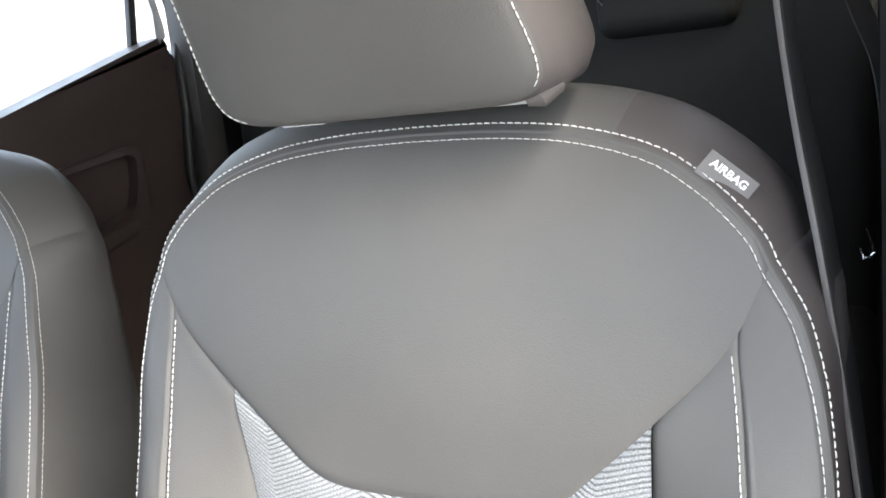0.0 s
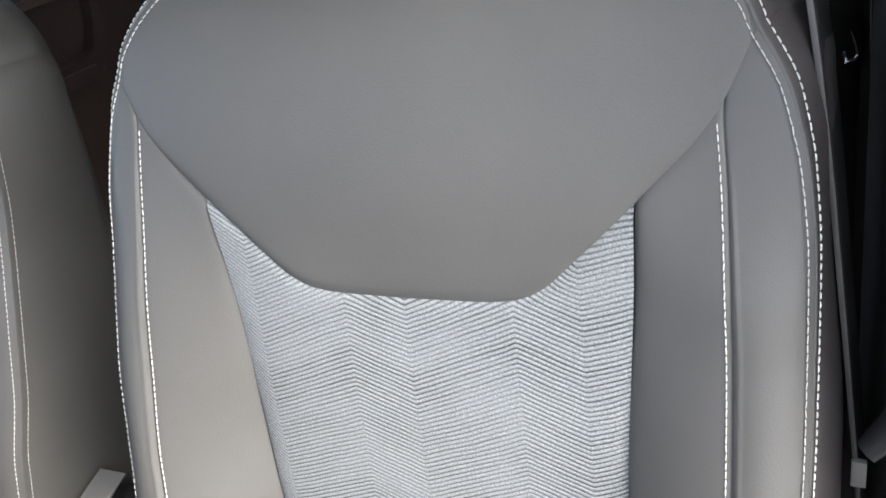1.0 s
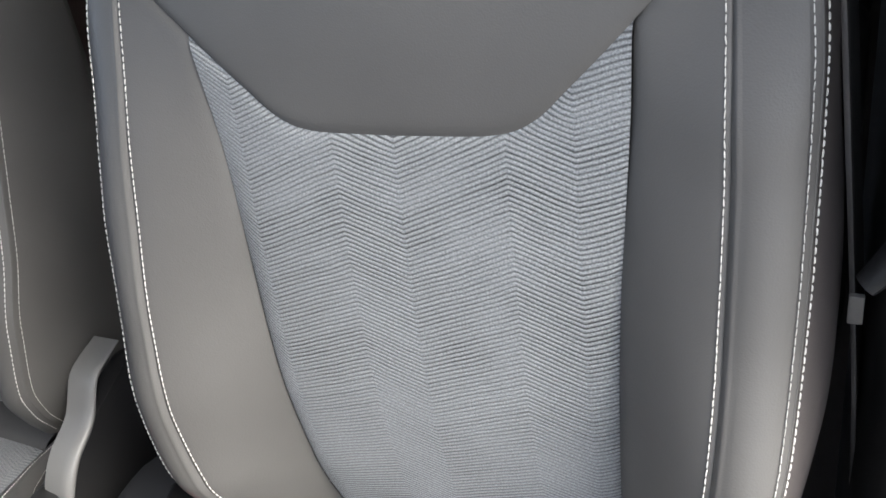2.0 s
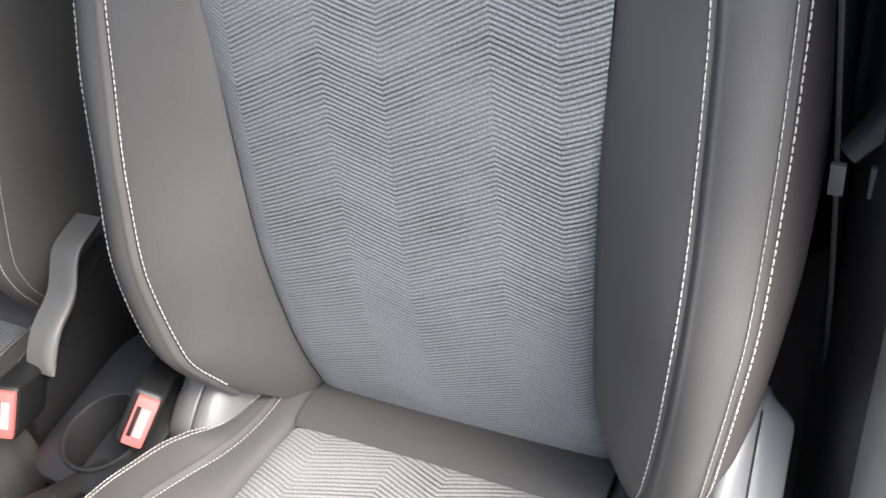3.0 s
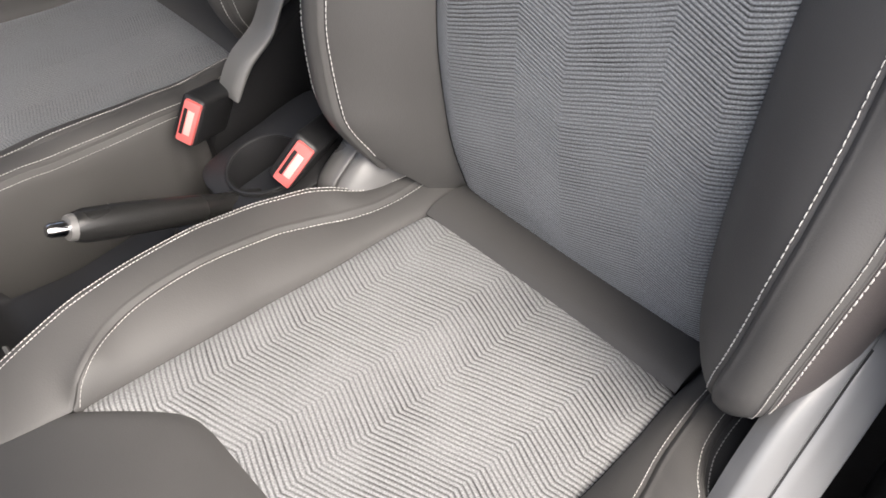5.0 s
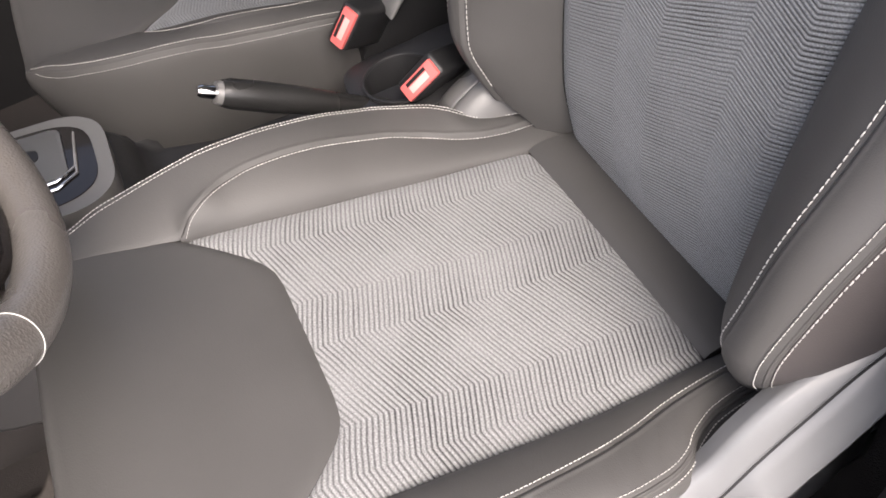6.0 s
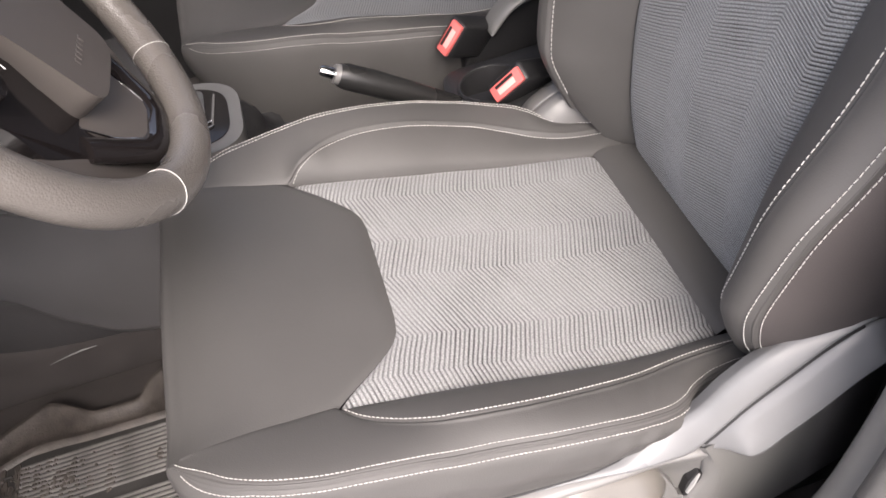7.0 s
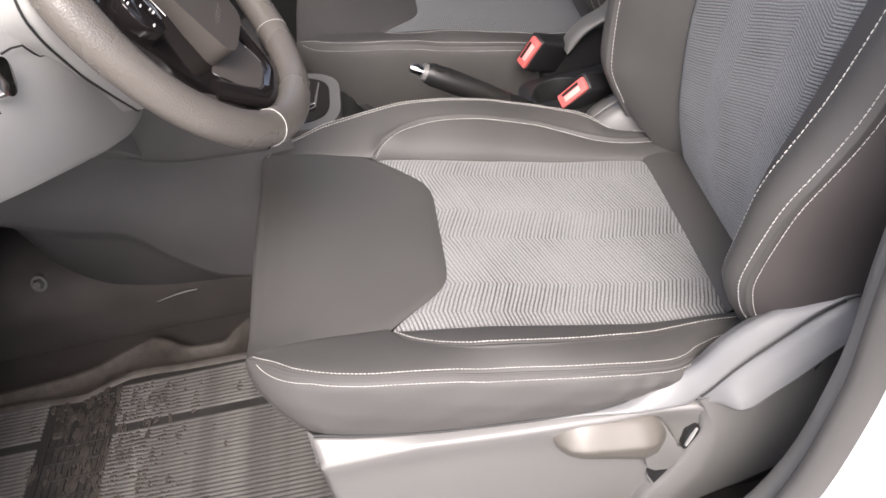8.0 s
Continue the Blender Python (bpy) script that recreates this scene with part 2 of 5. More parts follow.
def tube(bm, pts, radii, sides=12, closed=False, flat=1.0, up=(0, 0, 1), caps=True):
    """A tube along pts; flat squeezes it along the second axis of its section."""
    pts = [Vector(p) for p in pts]
    n = len(pts)
    if isinstance(radii, (int, float)):
        radii = [radii] * n
    rings = []
    for i, p in enumerate(pts):
        t = (pts[(i + 1) % n] - pts[i - 1]) if closed else (pts[min(i + 1, n - 1)] - pts[max(i - 1, 0)])
        t.normalize()
        a = t.cross(Vector(up))
        if a.length < 1e-4:
            a = t.cross(Vector((1, 0, 0)))
        a.normalize()
        b = a.cross(t)
        rings.append([bm.verts.new(p + radii[i] * (math.cos(k * math.tau / sides) * a + flat * math.sin(k * math.tau / sides) * b)) for k in range(sides)])
    for i in range(n if closed else n - 1):
        r0, r1 = rings[i], rings[(i + 1) % n]
        for k in range(sides):
            bm.faces.new((r0[k], r0[(k + 1) % sides], r1[(k + 1) % sides], r1[k]))
    if not closed and caps:
        bm.faces.new(rings[0])
        bm.faces.new(rings[-1][::-1])


def prism(bm, outline, a, b, axis=0, bevel=0.0, seg=2):
    """A plate: a closed outline in the two other axes, from a to b along the axis."""
    def at(p, d):
        q = list(p)
        q.insert(axis, d)
        return q
    lo, hi = [bm.verts.new(at(p, a)) for p in outline], [bm.verts.new(at(p, b)) for p in outline]
    n = len(outline)
    fs = [bm.faces.new(lo), bm.faces.new(hi[::-1])]
    for i in range(n):
        bm.faces.new((lo[i], lo[(i + 1) % n], hi[(i + 1) % n], hi[i]))
    if bevel:
        es = [e for f in fs for e in f.edges]
        bmesh.ops.bevel(bm, geom=es, offset=bevel, segments=seg, profile=0.6, affect='EDGES')


def rounded(pts, r, k=4):
    """The outline pts with its corners rounded by about r."""
    out, n = [], len(pts)
    for i in range(n):
        p, a, b = Vector(pts[i]), Vector(pts[i - 1]), Vector(pts[(i + 1) % n])
        ra, rb = min(r, (a - p).length * 0.45), min(r, (b - p).length * 0.45)
        s, e = p + (a - p).normalized() * ra, p + (b - p).normalized() * rb
        for j in range(k + 1):
            t = j / k
            out.append(tuple((1 - t) ** 2 * s + 2 * t * (1 - t) * p + t * t * e))
    return out


def resample(P, step):
    """Points every step along the polyline P, with unit tangents."""
    P = np.asarray(P, float)
    seg = np.linalg.norm(np.diff(P, axis=0), axis=1)
    s = np.concatenate([[0], np.cumsum(seg)])
    at = np.arange(step * 0.5, s[-1], step)
    Q = np.stack([np.interp(at, s, P[:, k]) for k in range(3)], -1)
    R = np.stack([np.interp(at + step * 0.1, s, P[:, k]) for k in range(3)], -1) - np.stack([np.interp(at - step * 0.1, s, P[:, k]) for k in range(3)], -1)
    return Q, R / np.maximum(np.linalg.norm(R, axis=1, keepdims=True), 1e-9)


def stitches(name, P, normals, parent, step=0.0056, length=0.0049, width=0.0007, lift=0.0002, mat=None, label="off-white thread stitches"):
    """A row of separate raised thread stitches along the polyline P, in one mesh."""
    P, normals = np.asarray(P, float), np.asarray(normals, float)
    Q, T = resample(P, step)
    seg = np.linalg.norm(np.diff(P, axis=0), axis=1)
    s = np.concatenate([[0], np.cumsum(seg)])
    at = np.arange(step * 0.5, s[-1], step)
    Nn = np.stack([np.interp(at, s, normals[:, k]) for k in range(3)], -1)
    rng = np.random.default_rng(7)
    vs, fs = [], []
    for q, t, nn in zip(Q, T, Nn):
        nn = nn - t * (nn @ t)
        nn /= max(np.linalg.norm(nn), 1e-9)
        b = np.cross(nn, t)
        ang = rng.normal(0, 0.06)
        t, b = t * math.cos(ang) + b * math.sin(ang), b * math.cos(ang) - t * math.sin(ang)
        L, W, H = length * rng.uniform(0.9, 1.08), width * rng.uniform(0.9, 1.1), width * 0.55
        q = q + nn * lift
        k = len(vs)
        for du, hh, ww in ((-0.5, -0.0006, 0.55), (-0.3, H, 1.0), (0.3, H, 1.0), (0.5, -0.0006, 0.55)):
            for dw, dh in ((-0.5, -0.0005), (-0.28, hh), (0.28, hh), (0.5, -0.0005)):
                vs.append(q + t * L * du + b * W * ww * dw + nn * dh)
        for r in range(3):
            for c in range(3):
                i = k + r * 4 + c
                fs.append((i, i + 1, i + 5, i + 4))
    me = bpy.data.meshes.new(name)
    me.from_pydata([tuple(v) for v in vs], [], fs)
    return put(name, finish(me, mat or THREAD), parent, label)

# ---- front seats ----
RECLINE = radians(11)
B_O = np.array([0.0, 0.05, 0.29])
B_V = np.array([0.0, math.sin(RECLINE), math.cos(RECLINE)])
B_N = np.array([0.0, -math.cos(RECLINE), math.sin(RECLINE)])

# backrest: half widths of the insert, of the single seam and of the edge seam, by height along the back
# (-1: the inboard side, 1: the side by the door)
b_xi = {-1: curve_of([-0.04, 0.0, 0.03, 0.10, 0.20, 0.30, 0.40, 0.45, 0.50], [0.162, 0.160, 0.1585, 0.157, 0.1575, 0.1575, 0.1585, 0.161, 0.165]),
        1: curve_of([-0.04, 0.0, 0.03, 0.10, 0.20, 0.30, 0.40, 0.45, 0.50], [0.158, 0.152, 0.147, 0.142, 0.1465, 0.151, 0.1585, 0.1625, 0.165])}
b_xs = {-1: curve_of([-0.04, 0.03, 0.06, 0.10, 0.15, 0.20, 0.30, 0.38, 0.45, 0.545], [0.196, 0.2005, 0.2035, 0.211, 0.2205, 0.2255, 0.2310, 0.2290, 0.2255, 0.2225]),
        1: curve_of([-0.04, 0.04, 0.08, 0.10, 0.15, 0.20, 0.25, 0.30, 0.40, 0.50, 0.545], [0.178, 0.190, 0.198, 0.203, 0.212, 0.2185, 0.2225, 0.2235, 0.2235, 0.2205, 0.2170])}
b_xo = {-1: curve_of([-0.04, 0.04, 0.07, 0.10, 0.15, 0.20, 0.29, 0.35, 0.40, 0.45, 0.50, 0.55, 0.565, 0.592], [0.206, 0.226, 0.237, 0.2475, 0.258, 0.2655, 0.2705, 0.2705, 0.2680, 0.2640, 0.2585, 0.2495, 0.2460, 0.234]),
        1: curve_of([-0.04, 0.04, 0.07, 0.11, 0.15, 0.20, 0.25, 0.30, 0.37, 0.44, 0.47, 0.515, 0.55, 0.565, 0.592], [0.204, 0.223, 0.233, 0.243, 0.2495, 0.2570, 0.2630, 0.2650, 0.2665, 0.2665, 0.2660, 0.2620, 0.2540, 0.2490, 0.234])}
# height of the V seam and of the top edge seam, by distance from the middle
b_seam = curve_of([0, 0.06, 0.082, 0.10, 0.125, 0.165, 0.213, 0.234], [0.424, 0.425, 0.428, 0.436, 0.458, 0.4965, 0.549, 0.592])
b_top = curve_of([0, 0.05, 0.10, 0.13, 0.157, 0.175, 0.19, 0.205, 0.2175, 0.228, 0.234], [0.678, 0.677, 0.6733, 0.6680, 0.6605, 0.6530, 0.6435, 0.6320, 0.6195, 0.6060, 0.592])
# relief: the insert's middle, the bolster's crest and its outer seam
b_nc = curve_of([-0.04, 0.0, 0.1, 0.2, 0.31, 0.425, 0.5, 0.56, 0.62, 0.69], [-0.02, 0.0, 0.028, 0.036, 0.029, 0.014, 0.008, -0.001, -0.016, -0.050])
b_nb1 = curve_of([-0.04, 0.04, 0.07, 0.12, 0.19, 0.28, 0.37, 0.43, 0.47, 0.52, 0.555, 0.6], [0.02, 0.064, 0.083, 0.104, 0.103, 0.083, 0.057, 0.041, 0.028, 0.012, 0.0, -0.013])
b_no1 = curve_of([-0.04, 0.04, 0.09, 0.13, 0.2, 0.28, 0.36, 0.42, 0.47, 0.51, 0.548, 0.592], [0.02, 0.058, 0.090, 0.102, 0.096, 0.073, 0.052, 0.034, 0.020, 0.0115, 0.001, -0.0110])

ease = curve_of([-0.04, 0.22, 0.32, 0.40, 0.46, 0.6], [0.0, 0.0, 0.010, 0.008, 0.001, 0.0])
b_nb = {-1: b_nb1, 1: lambda v: b_nb1(v) - ease(v)}
b_no = {-1: b_no1, 1: lambda v: b_no1(v) - ease(v)}


def b_upper(x, v):
    return b_nc(v) - 0.004 * np.clip(np.abs(x) / 0.234, 0, 1.05) ** 4


def dip(d, depth=0.0032, width=0.0045):
    return -depth * np.exp(-np.abs(d) / width)


def back_place(x, v, n, sx):
    return np.stack([sx * x, B_O[1] + v * B_V[1] + n * B_N[1], B_O[2] + v * B_V[2] + n * B_N[2]], -1)


def row_at(A, f):
    """A line across the grid A at the fraction f of its first axis, column by column."""
    f = np.clip(f, 0, 1) * (A.shape[0] - 1)
    i = np.clip(f.astype(int), 0, A.shape[0] - 2)
    c = np.arange(A.shape[1])
    return A[i, c] * (1 - f + i) + A[i + 1, c] * (f - i)


def welt(d, height=0.0011, width=0.0017):
    """A turned-in seam's raised welt, d metres from its crest."""
    return height * np.exp(-(d / width) ** 2)


def back_lower(side, kind, ns, nv):
    """Grid (x, v, n) of one lower panel. side -1, 1; kind: insert, inner, outer."""
    t = np.linspace(-1 if kind == "insert" else 0, 1, ns)[:, None]
    s = {"insert": t, "inner": 1 - (1 - t) ** 1.5, "outer": t ** 1.5}[kind]
    w = np.linspace(0, 1, nv)[None, :]
    meet = 0.222 if side < 0 else 0.217     # where the single seam ends at the V seam
    x0 = {"insert": s * 0.165, "inner": 0.165 + s * (meet - 0.165), "outer": meet + s * (0.234 - meet)}[kind] * np.ones_like(w)
    vt = b_seam(np.abs(x0))
    vb = {"insert": -0.03 + 0 * s, "inner": -0.03 + 0.07 * smooth(s), "outer": 0.04 + 0 * s}[kind] * np.ones_like(w)
    v = vb + (vt - vb) * w
    if kind == "insert":
        half_w = np.where(s < 0, b_xi[-1](v), b_xi[1](v))
        x = s * half_w
        n = b_nc(v) - 0.004 * s ** 2 + dip(np.abs(x) - half_w, 0.005, 0.008)
        low = n
    elif kind == "inner":
        xi, xs = b_xi[side](v), b_xs[side](v)
        x = xi + (xs - xi) * s
        e = s * (1.48 - 0.48 * s)
        low = b_nc(v) - 0.004 + (b_nb[side](v) - b_nc(v) + 0.004) * e
        n = low + dip(x - xi, 0.004, 0.006) + dip(x - xs, 0.0024, 0.0022)
    else:
        xs, xo = b_xs[side](v), b_xo[side](v)
        x = xs + (xo - xs) * s
        low = b_nb[side](v) + (b_no[side](v) - b_nb[side](v)) * s + 0.016 * s * (1 - s) * 2
        n = low + dip(x - xs, 0.0024, 0.0022) + welt(x - xs - 0.0036) * smooth((0.97 - w) / 0.1) + dip(x - xo, 0.0022)
    # meet the upper panel along the V seam
    x = x + (x0[:, -1:] - x[:, -1:]) * smooth((w - 0.7) / 0.3)
    up = b_upper(x[:, -1:], v[:, -1:])
    n = n + (up - low[:, -1:]) * smooth((w - 0.62) / 0.38)
    n = n + dip(v - vt, 0.0030) * (1 - 0.75 * smooth((np.abs(x0) - 0.17) / 0.05))
    return (x if kind == "insert" else side * x), v, n


def back_upper(nu, nv):
    u = np.linspace(-1, 1, nu)[:, None]
    u = np.sin(u * math.pi / 2) * 0.55 + u * 0.45
    w = np.linspace(0, 1, nv)[None, :]
    x = u * 0.234 * np.ones_like(w)
    v0, v1 = b_seam(np.abs(x)), b_top(np.abs(x))
    v = v0 + (v1 - v0) * w
    n = b_upper(x, v) + dip(v - v0, 0.0030) * (1 - 0.75 * smooth((np.abs(x) - 0.17) / 0.05)) + dip(v - v1, 0.0022)
    return x, v, n


def seam_line(G, f, toward, lift=0.0006):
    """A line on the surface grid G at the fraction f of its first axis, raised a little, with the surface's normals."""
    f = np.broadcast_to(np.asarray(f, float), (G.shape[1],))
    P = np.stack([row_at(G[..., i], f) for i in range(3)], -1)
    Q = np.stack([row_at(G[..., i], np.where(f > 0.06, f - 0.05, f + 0.05)) for i in range(3)], -1)
    N = np.cross(np.gradient(P, axis=0), Q - P)
    N *= np.sign(N @ np.asarray(toward, float))[:, None]
    N /= np.maximum(np.linalg.norm(N, axis=1, keepdims=True), 1e-9)
    return P + N * lift, N


def build_backrest(seat, sx, full=True):
    back = new("backrest")
    back.parent = seat
    fl = sx < 0
    k = 1 if full else 2
    x, v, n = back_lower(1, "insert", 81 // k, 181 // k)
    sheet("fabric_insert", back_place(x, v, n, sx), FABRIC, back, "grey-blue rib-woven fabric insert", np.stack([x, v], -1), fl)
    for side in (-1, 1):
        for kind, ns in (("inner", 30), ("outer", 24)):
            x, v, n = back_lower(side, kind, ns, 121 // k)
            sheet(kind + "_bolster_panel", back_place(x, v, n, sx), LEATHER, back, "", None, fl ^ (side < 0))
    x, v, n = back_upper(121 // k, 61 // k)
    sheet("upper_panel", back_place(x, v, n, sx), LEATHER, back, "", None, fl)
    # edge outline, from the lower outside corner round the top to the other
    side_v, side_n, side_x = {}, {}, {}
    for side in (-1, 1):
        _, vv, nn = back_lower(side, "outer", 20, 80)
        side_v[side], side_n[side], side_x[side] = vv[-1], nn[-1], b_xo[side](vv[-1])
    top_x = np.sin(np.linspace(1, -1, 90) * math.pi / 2)[1:-1] * 0.234
    tv = b_top(np.abs(top_x))
    tn = b_upper(top_x, tv) - 0.0022
    ox = np.concatenate([side_x[1], top_x, -side_x[-1][::-1]])
    ov = np.concatenate([side_v[1], tv, side_v[-1][::-1]])
    on_ = np.concatenate([side_n[1], tn, side_n[-1][::-1]])
    # close it along the bottom
    bx = np.concatenate([[-0.205], np.linspace(-0.172, 0.172, 12), [0.205]])
    ox, ov = np.concatenate([ox, bx]), np.concatenate([ov, np.where(np.abs(bx) < 0.175, -0.07, 0.01)])
    on_ = np.concatenate([on_, np.where(np.abs(bx) < 0.175, -0.09, -0.05)])
    for _ in range(1):
        on_ = (np.roll(on_, 1) + 2 * on_ + np.roll(on_, -1)) / 4
    dx, dv = np.roll(ox, -1) - np.roll(ox, 1), np.roll(ov, -1) - np.roll(ov, 1)
    ln = np.maximum(np.hypot(dx, dv), 1e-6)
    nx, nv_ = dv / ln, -dx / ln
    for _ in range(3):
        nx, nv_ = (np.roll(nx, 1) + nx + np.roll(nx, -1)) / 3, (np.roll(nv_, 1) + nv_ + np.roll(nv_, -1)) / 3
    lip = [(0.0, 0.0), (0.0010, 0.0003), (0.0020, -0.0005), (0.0028, -0.0017), (0.0033, -0.0028)]
    gus = [(0.0033, -0.0028), (0.0064, -0.0067), (0.0172, -0.034), (0.0190, -0.056), (0.0158, -0.085), (0.0065, -0.108), (-0.012, -0.122)]
    # down the sides the seam turns away more sharply than over the top
    lip_side = [(0.0, 0.0), (0.0005, 0.0003), (0.0009, -0.0008), (0.0011, -0.0030), (0.0008, -0.0050)]
    gus_side = [(0.0008, -0.0050), (0.0045, -0.0100), (0.0125, -0.026), (0.0180, -0.046), (0.0175, -0.078), (0.0080, -0.106), (-0.012, -0.122)]
    over = smooth(np.clip(nv_ / 0.40, 0, 1))
    swell = smooth((0.50 - ov) / 0.24) * (1.0 if full else 0.4)
    gus_flat = [(0.0008, -0.0050), (0.0012, -0.0105), (0.0038, -0.034), (0.0045, -0.056), (0.0035, -0.085), (0.0, -0.108), (-0.012, -0.122)]
    nback = -0.105

    def section(prof, prof_side, prof_flat):
        rows = []
        for (o, d), (o_s, d_s), (o_f, d_f) in zip(prof, prof_side, prof_flat):
            o_s, d_s = o_s * swell + o_f * (1 - swell), d_s * swell + d_f * (1 - swell)
            o, d = o * over + o_s * (1 - over), d * over + d_s * (1 - over)
            n2 = on_ + d
            f = np.clip(-d / 0.122, 0, 1) ** 1.5
            n2 = n2 * (1 - f) + (nback + 0 * n2) * f
            o2 = o * (1 + 0.35 * np.clip(nv_, 0, 1) * np.clip(-d / 0.03, 0, 1))
            rows.append(back_place(ox + nx * o2, ov + nv_ * o2, n2, sx))
        return np.stack(rows, 1)
    sheet("edge_piping", section(lip, lip_side, lip_side), LEATHER, back, "", None, not fl, True)
    G = section(gus, gus_side, gus_flat)
    cut = int(np.argmax(ox < 0.145))        # a short seam on the top joins the side piece, tinted for reflected light
    for name, rows in (("side_gusset", np.concatenate([G[-7:], G[:cut + 1]])), ("top_gusset", G[cut:-6])):
        browner = full and name == "side_gusset"
        sheet(name, rows, REFLECT_LEATHER if browner else LEATHER, back, "side piece with brown reflected light in its colour" if browner else "", None, not fl)
    last = G[:, -1]
    bm = bmesh.new()
    bm.faces.new([bm.verts.new(p) for p in last])
    bmesh.ops.triangulate(bm, faces=bm.faces[:])
    part("back_panel", bm, PLASTIC, back)
    # stitching
    m = len(side_v[1]) * 2 + len(top_x)
    o = -0.0032
    P = back_place(ox[:m] + nx[:m] * o, ov[:m] + nv_[:m] * o, on_[:m] + 0.0033 + 0.0024 * (1 - over[:m]), sx)
    flat_n = np.stack([sx * nx[:m] * 0.2, np.full(m, B_N[1]), 0.35 * np.clip(nv_[:m], 0, 1) + B_N[2]], -1)
    stitches("edge_stitching", P, flat_n, back)
    o, d = 0.0052 * over[:m] + 0.0018 * (1 - over[:m]), -0.0048 * over[:m] - 0.0072 * (1 - over[:m])
    P = back_place(ox[:m] + nx[:m] * o, ov[:m] + nv_[:m] * o, on_[:m] + d, sx)
    nrm = np.stack([sx * nx[:m] * 0.9, np.full(m, -0.45), nv_[:m] * 0.9 + 0.1], -1)
    stitches("edge_stitching", P + nrm * 0.0006, nrm, back)
    for side in (-1, 1):
        x, v, n = back_lower(side, "inner", 60, 121)
        f = 1 - (0.0034 / (np.abs(x[-1]) - np.abs(x[0]))) ** (1 / 1.5)
        P, N = seam_line(back_place(x, v, n, sx), f, B_N)
        stitches("bolster_stitching", P[6:-2], N[6:-2], back)
    return back


# cushion: seam lines by distance along the seat (y grows to the rear)
c_xi = {1: curve_of([-0.53, -0.369, -0.28, -0.22, -0.14, -0.06, 0.0, 0.07], [0.166, 0.1655, 0.165, 0.164, 0.163, 0.159, 0.1545, 0.154]),
        -1: curve_of([-0.53, -0.369, -0.33, -0.28, -0.22, -0.18, -0.10, -0.05, 0.0, 0.07], [0.165, 0.1635, 0.163, 0.1635, 0.1655, 0.1675, 0.167, 0.165, 0.160, 0.158])}
c_xs = {1: curve_of([-0.369, -0.35, -0.33, -0.31, -0.28, -0.25, -0.22, -0.18, -0.14, -0.10, -0.06, -0.03, 0.0, 0.07], [0.1675, 0.186, 0.1975, 0.206, 0.2145, 0.2170, 0.2168, 0.2130, 0.2085, 0.199, 0.188, 0.183, 0.179, 0.175]),
        -1: curve_of([-0.369, -0.35, -0.33, -0.31, -0.28, -0.22, -0.18, -0.14, -0.10, -0.06, -0.03, 0.0, 0.07], [0.1655, 0.1735, 0.1845, 0.196, 0.205, 0.2135, 0.216, 0.216, 0.210, 0.199, 0.193, 0.190, 0.190])}
c_bx = curve_of([-0.512, -0.369], [0.1845, 0.1645])


def c_rise(y):
    """The front corners stand a little proud of the middle."""
    return 0.012 * smooth(((-0.369 - y) / 0.143 - 0.2) / 0.8)


c_xo = {1: curve_of([-0.51, -0.500, -0.48, -0.46, -0.42, -0.38, -0.31, -0.25, -0.18, -0.14, -0.10, -0.085, -0.070, -0.060, -0.045, -0.03, 0.0, 0.07], [0.1875, 0.196, 0.2105, 0.224, 0.2385, 0.2452, 0.2474, 0.2460, 0.2484, 0.2478, 0.2424, 0.2379, 0.2301, 0.2212, 0.2125, 0.2064, 0.2014, 0.197]),
        -1: curve_of([-0.51, -0.500, -0.46, -0.42, -0.38, -0.33, -0.28, -0.22, -0.18, -0.14, -0.10, -0.075, -0.06, -0.045, -0.03, 0.0, 0.07], [0.1875, 0.199, 0.213, 0.220, 0.229, 0.238, 0.247, 0.2575, 0.264, 0.2645, 0.2565, 0.246, 0.235, 0.2275, 0.2225, 0.2145, 0.203])}
c_yf = curve_of([0, 0.06, 0.084, 0.10, 0.12, 0.165], [-0.298, -0.298, -0.300, -0.306, -0.322, -0.369])
c_zc = curve_of([-0.53, -0.50, -0.45, -0.37, -0.3, -0.2, -0.1, 0.0, 0.07], [0.384, 0.397, 0.399, 0.387, 0.3705, 0.3415, 0.3155, 0.2995, 0.289])
c_zs = {1: curve_of([-0.51, -0.45, -0.369, -0.33, -0.28, -0.22, -0.18, -0.14, -0.10, -0.06, -0.03, 0.0, 0.07], [0.396, 0.400, 0.388, 0.3888, 0.390, 0.379, 0.366, 0.3545, 0.338, 0.326, 0.320, 0.312, 0.300]),
        -1: curve_of([-0.51, -0.45, -0.369, -0.35, -0.33, -0.31, -0.28, -0.22, -0.18, -0.14, -0.10, -0.06, -0.03, 0.0, 0.07], [0.397, 0.402, 0.390, 0.404, 0.4072, 0.4040, 0.4005, 0.386, 0.371, 0.355, 0.337, 0.321, 0.313, 0.308, 0.297])}
c_zo = {1: curve_of([-0.51, -0.48, -0.46, -0.42, -0.38, -0.31, -0.28, -0.22, -0.18, -0.14, -0.10, -0.085, -0.07, -0.045, 0.0, 0.07], [0.408, 0.4140, 0.4135, 0.4112, 0.4075, 0.3945, 0.3845, 0.3705, 0.363, 0.3535, 0.340, 0.3345, 0.3302, 0.321, 0.3136, 0.302]),
        -1: curve_of([-0.51, -0.46, -0.42, -0.38, -0.33, -0.28, -0.22, -0.18, -0.14, -0.10, -0.06, -0.045, -0.03, 0.0, 0.07], [0.406, 0.413, 0.4205, 0.4195, 0.4185, 0.4095, 0.391, 0.375, 0.360, 0.348, 0.340, 0.330, 0.320, 0.313, 0.298])}
